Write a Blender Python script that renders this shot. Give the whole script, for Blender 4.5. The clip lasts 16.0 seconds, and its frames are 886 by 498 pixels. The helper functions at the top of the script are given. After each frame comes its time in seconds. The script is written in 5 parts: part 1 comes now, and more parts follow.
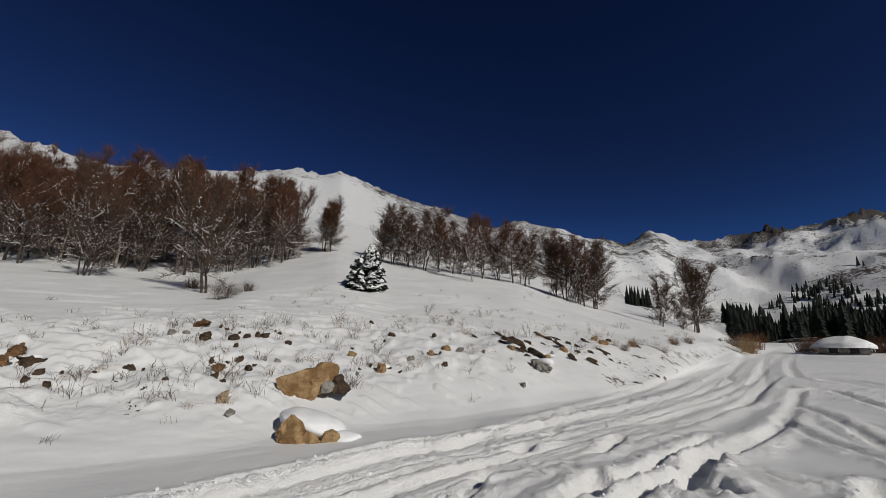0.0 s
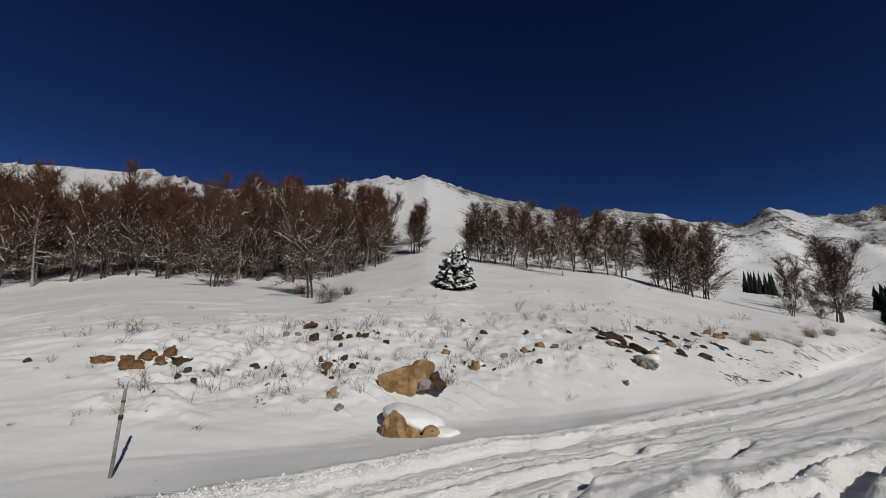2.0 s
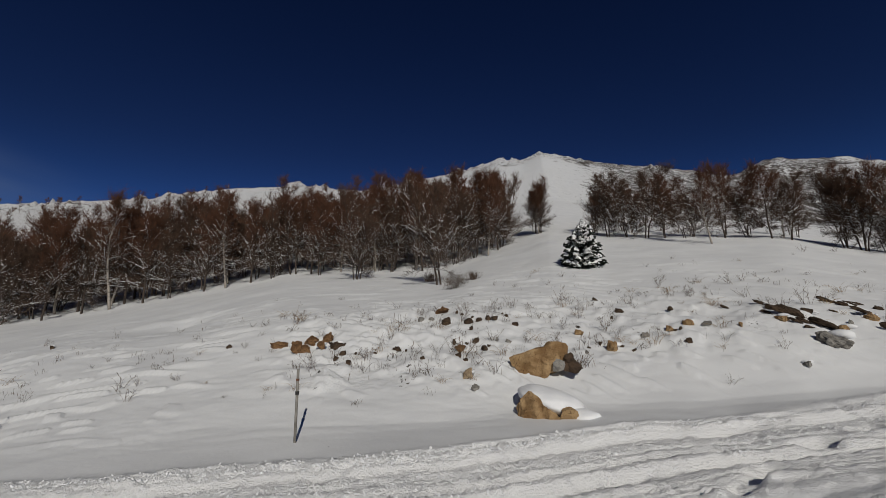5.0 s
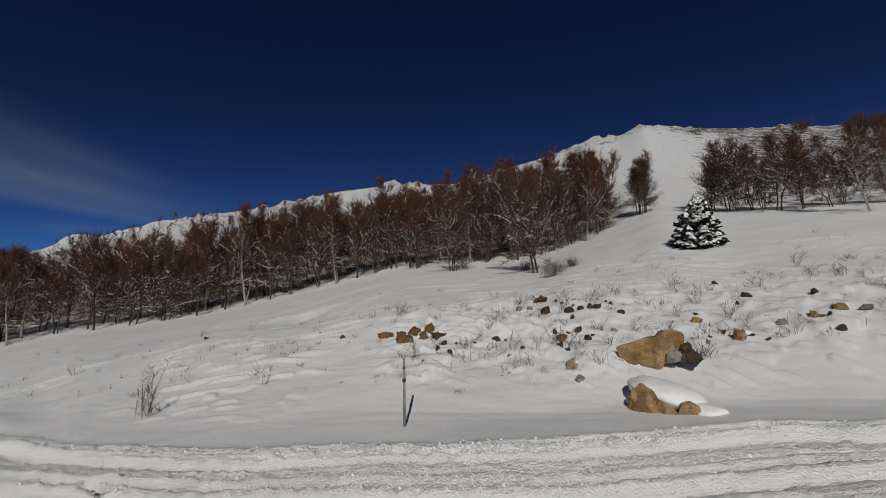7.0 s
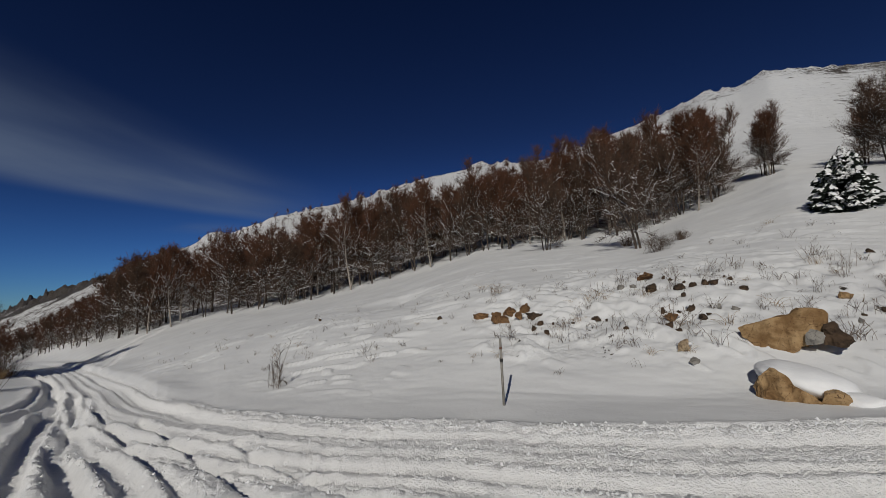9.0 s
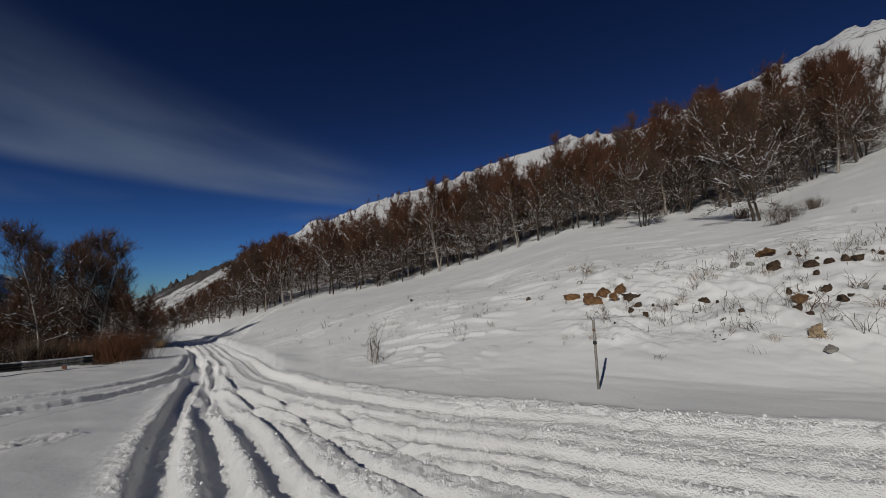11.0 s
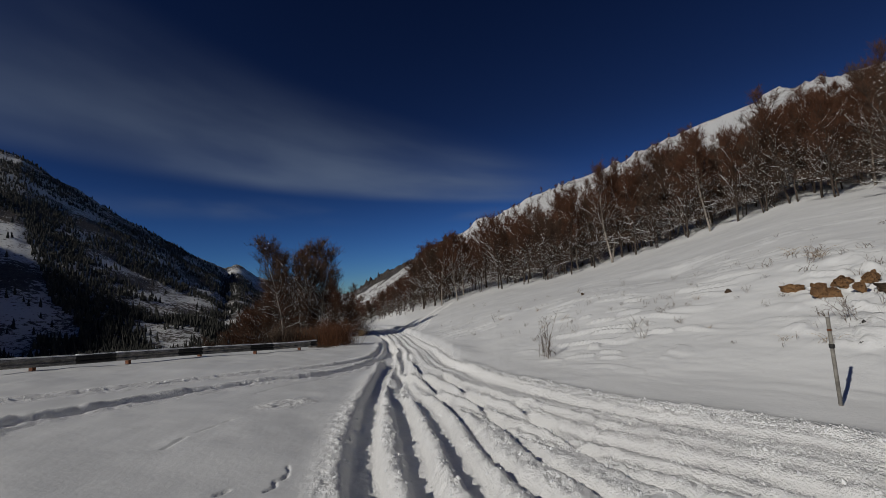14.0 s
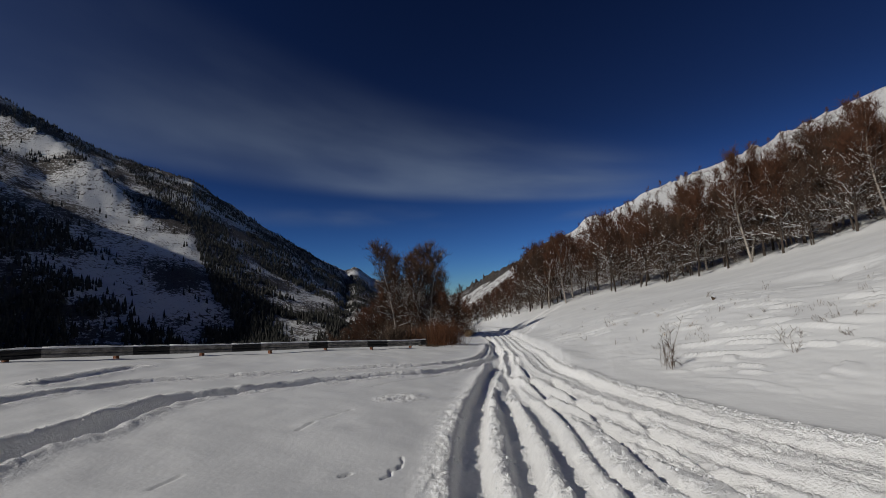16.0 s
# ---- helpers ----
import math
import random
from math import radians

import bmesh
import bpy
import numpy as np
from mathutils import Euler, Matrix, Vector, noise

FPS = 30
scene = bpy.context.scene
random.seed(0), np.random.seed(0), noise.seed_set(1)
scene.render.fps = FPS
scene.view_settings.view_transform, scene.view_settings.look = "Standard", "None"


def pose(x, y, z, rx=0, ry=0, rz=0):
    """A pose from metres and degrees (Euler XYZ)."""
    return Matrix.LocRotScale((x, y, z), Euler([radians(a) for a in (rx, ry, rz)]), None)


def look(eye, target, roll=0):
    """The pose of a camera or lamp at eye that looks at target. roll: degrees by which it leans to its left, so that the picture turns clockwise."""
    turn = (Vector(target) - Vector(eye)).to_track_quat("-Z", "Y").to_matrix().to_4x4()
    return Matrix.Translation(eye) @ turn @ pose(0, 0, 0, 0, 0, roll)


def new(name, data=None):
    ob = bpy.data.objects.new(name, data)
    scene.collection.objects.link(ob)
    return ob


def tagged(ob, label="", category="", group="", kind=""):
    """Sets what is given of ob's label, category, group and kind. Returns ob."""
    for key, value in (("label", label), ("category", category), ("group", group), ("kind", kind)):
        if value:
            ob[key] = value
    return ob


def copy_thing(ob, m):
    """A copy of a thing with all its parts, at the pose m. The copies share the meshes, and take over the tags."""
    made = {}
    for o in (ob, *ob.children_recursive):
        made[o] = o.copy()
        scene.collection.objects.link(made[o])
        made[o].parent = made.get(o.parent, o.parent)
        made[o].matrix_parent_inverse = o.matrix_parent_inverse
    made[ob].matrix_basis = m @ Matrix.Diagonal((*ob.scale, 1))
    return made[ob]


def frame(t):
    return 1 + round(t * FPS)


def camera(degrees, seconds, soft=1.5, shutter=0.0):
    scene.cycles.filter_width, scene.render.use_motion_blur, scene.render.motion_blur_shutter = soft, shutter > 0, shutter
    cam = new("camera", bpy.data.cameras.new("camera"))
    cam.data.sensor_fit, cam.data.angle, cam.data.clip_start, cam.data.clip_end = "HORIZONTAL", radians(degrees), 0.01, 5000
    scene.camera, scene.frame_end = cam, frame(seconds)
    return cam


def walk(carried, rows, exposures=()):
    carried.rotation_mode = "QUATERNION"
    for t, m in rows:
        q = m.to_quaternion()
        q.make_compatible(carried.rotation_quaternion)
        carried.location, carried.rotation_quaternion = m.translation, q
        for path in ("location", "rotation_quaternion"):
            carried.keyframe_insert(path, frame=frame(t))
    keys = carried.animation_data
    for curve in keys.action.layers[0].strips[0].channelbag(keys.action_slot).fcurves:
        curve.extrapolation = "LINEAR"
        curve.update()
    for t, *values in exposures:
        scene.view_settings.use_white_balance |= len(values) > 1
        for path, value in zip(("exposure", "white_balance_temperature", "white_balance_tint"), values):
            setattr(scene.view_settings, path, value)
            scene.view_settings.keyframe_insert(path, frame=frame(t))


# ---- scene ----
cam = camera(93.86, 16.0, soft=0.5)
EYE = 1.6
PATH = [
    (0.0, pose(0, 0, EYE, 103.63, -1.52, 0.03)),
    (0.5, pose(0, 0, EYE, 103.58, -1.25, 3.57)),
    (1.0, pose(0, 0, EYE, 103.53, -0.79, 6.90)),
    (1.5, pose(0, 0, EYE, 103.42, -0.97, 9.54)),
    (2.0, pose(0, 0, EYE, 103.05, -0.74, 12.44)),
    (2.5, pose(0, 0, EYE, 102.81, -0.77, 14.98)),
    (3.0, pose(0, 0, EYE, 102.53, -0.55, 18.30)),
    (3.5, pose(0, 0, EYE, 102.23, -0.46, 21.17)),
    (4.0, pose(0, 0, EYE, 101.30, -0.47, 24.48)),
    (6.5, pose(0, 0, EYE, 100.20, 2.05, 38.71)),
    (7.0, pose(0, 0, EYE, 99.62, 1.55, 43.12)),
    (7.5, pose(0, 0, EYE, 99.82, 1.59, 46.71)),
    (8.0, pose(0, 0, EYE, 98.94, 1.57, 50.12)),
    (10.5, pose(0, 0, EYE, 96.17, 3.11, 64.64)),
    (11.0, pose(0, 0, EYE, 95.42, 2.64, 68.02)),
    (11.5, pose(0, 0, EYE, 95.23, 2.66, 71.00)),
    (12.0, pose(0, 0, EYE, 95.42, 2.58, 74.40)),
    (12.5, pose(0, 0, EYE, 95.29, 2.88, 78.57)),
    (13.0, pose(0, 0, EYE, 95.43, 3.01, 82.95)),
    (13.5, pose(0, 0, EYE, 95.64, 2.79, 86.59)),
    (14.0, pose(0, 0, EYE, 95.85, 3.51, 90.87)),
    (14.5, pose(0, 0, EYE, 96.10, 3.25, 95.55)),
    (15.0, pose(0, 0, EYE, 96.25, 3.00, 98.99)),
    (15.5, pose(0, 0, EYE, 96.54, 2.82, 102.12)),
    (16.0, pose(0, 0, EYE, 96.89, 2.82, 105.33)),
]
walk(cam, PATH, [(0.0, -0.06), (3.0, -0.08), (4.0, -0.29), (7.0, -0.32), (11.0, -0.32), (14.5, -0.36), (16.0, -0.10)])

# ---- world, sun ----
SUN_BEARING, SUN_HEIGHT = 221.0, 32.0


def bearing(az, r=1.0):
    """Plan direction of a bearing in degrees, to the left of +y."""
    a = radians(az)
    return -math.sin(a) * r, math.cos(a) * r


sx, sy = bearing(SUN_BEARING, math.cos(radians(SUN_HEIGHT)))
sun_way = Vector((sx, sy, math.sin(radians(SUN_HEIGHT))))
sun = new("sun", bpy.data.lights.new("sun", "SUN"))
sun.data.energy, sun.data.angle, sun.data.color = 3.0, radians(0.53), (1.0, 0.958, 0.87)
sun.matrix_world = look(sun_way * 200, (0, 0, 0))

world = bpy.data.worlds.new("world")
scene.world = world
world.use_nodes = True
wt = world.node_tree
wt.nodes.clear()


def wnode(kind, **values):
    n = wt.nodes.new(kind)
    for key, value in values.items():
        setattr(n, key, value)
    return n


def wmath(op, a, b=None, clamp=False):
    n = wnode("ShaderNodeMath", operation=op, use_clamp=clamp)
    for slot, v in ((0, a), (1, b)):
        if v is None:
            continue
        if isinstance(v, (int, float)):
            n.inputs[slot].default_value = v
        else:
            wt.links.new(v, n.inputs[slot])
    return n.outputs[0]


sky = wnode("ShaderNodeTexSky", sky_type="NISHITA", sun_disc=False, sun_elevation=radians(SUN_HEIGHT),
            sun_rotation=radians(360 - SUN_BEARING), altitude=2000.0, air_density=1.0, dust_density=0.3, ozone_density=3.0)
deep = wnode("ShaderNodeGamma")
deep.inputs["Gamma"].default_value = 1.6
wt.links.new(sky.outputs[0], deep.inputs[0])
tint = wnode("ShaderNodeMix", data_type="RGBA", blend_type="MULTIPLY")
tint.inputs[0].default_value = 1.0
tint.inputs[7].default_value = (0.088, 0.098, 0.132, 1)
wt.links.new(deep.outputs[0], tint.inputs[6])
coord = wnode("ShaderNodeTexCoord")
split = wnode("ShaderNodeSeparateXYZ")
wt.links.new(coord.outputs["Generated"], split.inputs[0])


def wspan(v, a, b, lo=0.0, hi=1.0, kind="SMOOTHSTEP"):
    n = wnode("ShaderNodeMapRange", interpolation_type=kind)
    for slot, k in ((1, a), (2, b), (3, lo), (4, hi)):
        n.inputs[slot].default_value = k
    wt.links.new(v, n.inputs[0])
    return n.outputs[0]


round_az = wmath("MULTIPLY", wmath("ARCTAN2", wmath("MULTIPLY", split.outputs[0], -1.0), split.outputs[1]), 57.2958)
up_el = wmath("MULTIPLY", wmath("ARCSINE", split.outputs[2]), 57.2958)
# the sky pales to a clear blue towards the horizon
pale = wnode("ShaderNodeCombineColor")
for slot, gain in enumerate((1.15, 1.6, 1.75)):
    wt.links.new(wspan(up_el, 3, 24, gain, 1.0), pale.inputs[slot])
low = wnode("ShaderNodeMix", data_type="RGBA", blend_type="MULTIPLY")
low.inputs[0].default_value = 1.0
wt.links.new(tint.outputs[2], low.inputs[6])
wt.links.new(pale.outputs[0], low.inputs[7])
# thin cirrus over the lower valley
under = wspan(round_az, 72, 140, 11.0, 16.8, "LINEAR")
over = wspan(round_az, 72, 150, 15.5, 33.0, "LINEAR")
across = wmath("DIVIDE", wmath("SUBTRACT", up_el, under), wmath("SUBTRACT", over, under))
grain_at = wnode("ShaderNodeCombineXYZ")
wt.links.new(wmath("MULTIPLY", round_az, 0.05), grain_at.inputs[0])
wt.links.new(wmath("MULTIPLY", across, 1.9), grain_at.inputs[1])
wisp = wnode("ShaderNodeTexNoise")
wisp.inputs["Scale"].default_value, wisp.inputs["Detail"].default_value, wisp.inputs["Roughness"].default_value = 1.0, 4.0, 0.42
wt.links.new(grain_at.outputs[0], wisp.inputs[0])
veil = wspan(wisp.outputs["Fac"], 0.30, 0.72, 0.42, 1.0)
band = wmath("MULTIPLY", wspan(across, -0.10, 0.10), wspan(across, 1.5, 0.10))
thread = wmath("MULTIPLY", wmath("MULTIPLY", wspan(across, -0.50, -0.30), wspan(across, -0.08, -0.28)), wspan(wisp.outputs["Fac"], 0.45, 0.75, 0.0, 0.55))
mask = wmath("MULTIPLY", wmath("MULTIPLY", wmath("MAXIMUM", band, thread), veil), wmath("MULTIPLY", wspan(round_az, 66, 90), wspan(round_az, 92, 150, 1.0, 0.50)))
cloud = wnode("ShaderNodeMix", data_type="RGBA")
cloud.inputs[7].default_value = (1.75, 2.3, 3.3, 1)
wt.links.new(wmath("MULTIPLY", mask, 0.66), cloud.inputs[0])
wt.links.new(low.outputs[2], cloud.inputs[6])
back = wnode("ShaderNodeBackground")
back.inputs["Strength"].default_value = 0.078
wt.links.new(cloud.outputs[2], back.inputs[0])
wt.links.new(back.outputs[0], wnode("ShaderNodeOutputWorld").inputs[0])


# ---- materials ----
class Mat:
    def __init__(self, name, rough=0.6, spec=0.3):
        self.m = bpy.data.materials.new(name)
        self.m.use_nodes = True
        self.t = self.m.node_tree
        self.b = self.t.nodes["Principled BSDF"]
        self.b.inputs["Roughness"].default_value = rough
        self.b.inputs["Specular IOR Level"].default_value = spec
        self.pos = self.t.nodes.new("ShaderNodeTexCoord").outputs["Object"]

    def node(self, kind, **values):
        n = self.t.nodes.new(kind)
        for key, value in values.items():
            setattr(n, key, value)
        return n

    def set(self, socket, v):
        if isinstance(v, (int, float, tuple)):
            socket.default_value = v
        else:
            self.t.links.new(v, socket)

    def noise(self, scale, detail=4.0, rough=0.55, stretch=None, at=None):
        at = at or self.pos
        if stretch:
            mp = self.node("ShaderNodeMapping")
            mp.inputs["Scale"].default_value = stretch
            self.set(mp.inputs[0], at)
            at = mp.outputs[0]
        n = self.node("ShaderNodeTexNoise")
        n.inputs["Scale"].default_value, n.inputs["Detail"].default_value, n.inputs["Roughness"].default_value = scale, detail, rough
        self.set(n.inputs[0], at)
        return n.outputs["Fac"]

    def span(self, v, a, b, lo=0.0, hi=1.0):
        n = self.node("ShaderNodeMapRange", interpolation_type="SMOOTHSTEP")
        for i, x in enumerate((a, b, lo, hi)):
            n.inputs[i + 1].default_value = x
        self.set(n.inputs[0], v)
        return n.outputs[0]

    def math(self, op, a, b):
        n = self.node("ShaderNodeMath", operation=op)
        self.set(n.inputs[0], a), self.set(n.inputs[1], b)
        return n.outputs[0]

    def mix(self, f, a, b):
        n = self.node("ShaderNodeMix", data_type="RGBA")
        self.set(n.inputs[0], f)
        self.set(n.inputs[6], (*a, 1) if isinstance(a, tuple) else a)
        self.set(n.inputs[7], (*b, 1) if isinstance(b, tuple) else b)
        return n.outputs[2]

    def attr(self, name):
        return self.node("ShaderNodeAttribute", attribute_name=name).outputs["Fac"]

    def color(self, v):
        self.set(self.b.inputs["Base Color"], (*v, 1) if isinstance(v, tuple) else v)
        return self

    def bump(self, v, strength, distance):
        n = self.node("ShaderNodeBump")
        n.inputs["Strength"].default_value, n.inputs["Distance"].default_value = strength, distance
        self.set(n.inputs["Height"], v)
        prev = self.b.inputs["Normal"]
        if prev.is_linked:
            self.t.links.new(prev.links[0].from_socket, n.inputs["Normal"])
        self.t.links.new(n.outputs[0], prev)
        return self

    def island(self):
        return self.node("ShaderNodeNewGeometry").outputs["Random Per Island"]

    def rand(self):
        return self.node("ShaderNodeObjectInfo").outputs["Random"]


def two_tone(name, a, b, scale, rough=0.7, bump=(0.0, 0.0), stretch=None, edge=(0.35, 0.65), spec=0.3):
    m = Mat(name, rough, spec)
    n = m.noise(scale, 6.0, 0.6, stretch)
    fine = m.noise(scale * 7, 3.0, 0.6, stretch)
    f = m.span(m.math("ADD", m.math("MULTIPLY", n, 0.75), m.math("MULTIPLY", fine, 0.25)), *edge)
    m.color(m.mix(f, a, b))
    if bump[0]:
        m.bump(n, *bump)
        m.bump(fine, bump[0] * 0.6, bump[1] * 0.3)
    return m.m


def snow_ground():
    m = Mat("snow_ground", 0.55, 0.25)
    rock, churn, wood, lane, along = (m.attr(k) for k in ("rock", "churn", "wood", "lane", "along"))
    soft = m.noise(0.45, 4.0)
    grain = m.noise(45.0, 3.0, 0.7)
    lumps = m.noise(11.0, 5.0, 0.65)
    line = m.node("ShaderNodeCombineXYZ")
    m.set(line.inputs[0], lane), m.set(line.inputs[1], m.math("MULTIPLY", along, 0.03))
    tread = m.noise(7.0, 4.0, 0.65, at=line.outputs[0])
    on_road = m.math("MULTIPLY", m.span(lane, -2.3, -1.9), m.span(lane, 0.1, 0.0))
    # smooth snow toned down, churn painted brighter for ridges that catch the sun
    snow = m.mix(m.span(soft, 0.3, 0.7), (0.68, 0.685, 0.69), (0.745, 0.75, 0.75))
    bright_churn = m.mix(m.span(m.math("ADD", m.math("MULTIPLY", m.math("ADD", m.math("MULTIPLY", tread, on_road), m.math("MULTIPLY", lumps, m.math("SUBTRACT", 1.0, on_road))), 0.7), m.math("MULTIPLY", grain, 0.3)), 0.38, 0.58), (0.87, 0.868, 0.865), (0.95, 0.948, 0.945))
    snow = m.mix(churn, snow, bright_churn)
    # bare rock and scrub that show through the snow of the high slopes
    big = m.noise(0.05, 8.0, 0.72)
    small = m.noise(0.35, 6.0, 0.72)
    mid = m.noise(0.11, 8.0, 0.8)
    strata = m.noise(1.0, 4.0, 0.65, (0.05, 0.05, 0.42))
    bare = m.math("ADD", m.math("MULTIPLY", big, 0.10), m.math("ADD", m.math("MULTIPLY", small, 0.47), m.math("ADD", m.math("MULTIPLY", mid, 0.33), m.math("MULTIPLY", strata, 0.10))))
    bare = m.span(m.math("ADD", bare, m.math("MULTIPLY", m.math("SUBTRACT", rock, 0.5), 0.36)), 0.47, 0.495)
    bare = m.math("MULTIPLY", bare, m.span(rock, 0.03, 0.14))
    stone = m.mix(m.span(small, 0.35, 0.65), (0.034, 0.030, 0.027), (0.115, 0.098, 0.082))
    scrub = m.mix(m.span(m.noise(5.0, 4.0, 0.7), 0.4, 0.6), (0.022, 0.018, 0.014), (0.11, 0.075, 0.045))
    col = m.mix(bare, snow, stone)
    patch = m.math("ADD", m.math("MULTIPLY", m.noise(1.5, 5.0, 0.75), 0.7), m.math("MULTIPLY", m.noise(6.0, 4.0, 0.7), 0.3))
    litter = m.span(m.math("ADD", patch, m.math("MULTIPLY", wood, 0.6)), 0.72, 0.75)
    col = m.mix(litter, col, scrub)
    m.color(col)
    m.bump(lumps, 0.12, 0.05)
    m.bump(m.math("MULTIPLY", m.noise(5.0, 5.0, 0.7), m.span(wood, 0.1, 0.25)), 0.5, 0.12)
    wind = m.noise(1.3, 3.0, 0.5, (1.0, 2.2, 1.0))
    m.bump(wind, 0.05, 0.06)
    m.bump(m.math("MULTIPLY", m.math("ADD", m.math("MULTIPLY", tread, 2.4), m.math("MULTIPLY", grain, 0.5)), m.math("MULTIPLY", on_road, churn)), 0.45, 0.035)
    m.bump(m.math("MULTIPLY", m.math("ADD", grain, lumps), m.math("ADD", m.math("MULTIPLY", churn, m.math("SUBTRACT", 1.0, m.math("MULTIPLY", on_road, 0.4))), 0.02)), 0.9, 0.035)
    m.bump(m.math("MULTIPLY", m.math("ADD", small, m.math("MULTIPLY", mid, 2.0)), rock), 0.7, 3.0)
    return m.m


def snow_plain():
    m = Mat("snow_cap", 0.55, 0.25)
    m.color(m.mix(m.span(m.noise(3.0), 0.3, 0.7), (0.76, 0.765, 0.775), (0.83, 0.835, 0.84)))
    m.bump(m.noise(14.0, 4.0, 0.6), 0.25, 0.03)
    return m.m


def stone_mat(name, a, b, dark):
    m = Mat(name, 0.85, 0.2)
    big, fine = m.noise(2.6, 7.0, 0.62), m.noise(22.0, 5.0, 0.7)
    crack = m.node("ShaderNodeTexVoronoi", feature="DISTANCE_TO_EDGE")
    crack.inputs["Scale"].default_value = 3.1
    m.set(crack.inputs[0], m.pos)
    col = m.mix(m.span(big, 0.35, 0.65), a, b)
    col = m.mix(m.span(fine, 0.55, 0.75), col, dark)
    col = m.mix(m.math("MULTIPLY", m.span(crack.outputs["Distance"], 0.02, 0.0), m.span(fine, 0.4, 0.6)), col, dark)
    m.color(col)
    m.bump(big, 0.6, 0.12)
    m.bump(fine, 0.5, 0.03)
    return m.m


def twig_mat(name, a, b, top=None):
    """Twigs of uneven tone; with top, the young shoots high in the crown take those two colours."""
    m = Mat(name, 0.8, 0.15)
    col = m.mix(m.island(), a, b)
    if top:
        young = m.span(m.math("ADD", m.attr("up"), m.math("MULTIPLY", m.island(), 0.3)), 0.45, 0.95)
        col = m.mix(young, col, m.mix(m.island(), *top))
    m.color(col)
    return m.m


SNOW_GROUND = snow_ground()
SNOW = snow_plain()
STONE_OCHRE = stone_mat("ochre_stone", (0.20, 0.115, 0.05), (0.40, 0.27, 0.14), (0.085, 0.042, 0.022))
STONE_RUST = stone_mat("rust_stone", (0.085, 0.044, 0.022), (0.23, 0.130, 0.062), (0.04, 0.024, 0.015))
STONE_BROWN = stone_mat("brown_stone", (0.030, 0.021, 0.015), (0.085, 0.056, 0.036), (0.018, 0.014, 0.011))
STONE_PALE = stone_mat("pale_stone", (0.30, 0.22, 0.14), (0.46, 0.36, 0.24), (0.16, 0.11, 0.07))
STONE_GREY = stone_mat("grey_stone", (0.16, 0.15, 0.135), (0.28, 0.265, 0.24), (0.07, 0.065, 0.06))
BARK_DARK = two_tone("dark_bark", (0.035, 0.027, 0.022), (0.085, 0.065, 0.052), 9.0, 0.9, (0.5, 0.02), (1, 1, 0.3))
BARK_BIRCH = two_tone("birch_bark", (0.045, 0.037, 0.030), (0.34, 0.305, 0.265), 4.0, 0.75, (0.4, 0.01), (0.6, 0.6, 2.4), (0.36, 0.50))
TWIG_RUST = twig_mat("rust_twig", (0.052, 0.034, 0.025), (0.105, 0.070, 0.050), ((0.070, 0.032, 0.019), (0.130, 0.060, 0.034)))
TWIG_BROWN = twig_mat("brown_twig", (0.050, 0.036, 0.028), (0.105, 0.074, 0.055), ((0.058, 0.036, 0.025), (0.115, 0.070, 0.048)))
SHRUB_RUST = twig_mat("rust_shrub", (0.085, 0.038, 0.020), (0.175, 0.080, 0.042))
SHRUB_BROWN = twig_mat("brown_shrub", (0.050, 0.036, 0.028), (0.115, 0.080, 0.058))
DRY_GRASS = twig_mat("dry_grass", (0.17, 0.11, 0.06), (0.36, 0.25, 0.13))
DRY_STALK = twig_mat("dry_stalk", (0.06, 0.042, 0.03), (0.17, 0.12, 0.08))
# dark spruce green, deepened further for the shade on the valley-head stand
NEEDLES = twig_mat("spruce_needles", (0.008, 0.012, 0.009), (0.022, 0.028, 0.021))
# far needles painted lighter, for haze over the mountain's shaded side
LIFTED_NEEDLES = twig_mat("haze_lifted_needles", (0.022, 0.024, 0.021), (0.055, 0.054, 0.049))
POST_PAINT = two_tone("weathered_post_paint", (0.13, 0.12, 0.105), (0.30, 0.285, 0.255), 6.0, 0.7, (0.2, 0.004))
BLACK_PAINT = two_tone("black_paint", (0.012, 0.012, 0.013), (0.04, 0.038, 0.036), 5.0, 0.55, (0.2, 0.004))
WHITE_PAINT = two_tone("white_paint", (0.11, 0.105, 0.095), (0.36, 0.34, 0.31), 4.0, 0.55, (0.2, 0.004))
RUST_STEEL = two_tone("rusty_steel", (0.10, 0.04, 0.022), (0.24, 0.10, 0.05), 8.0, 0.8, (0.3, 0.004))


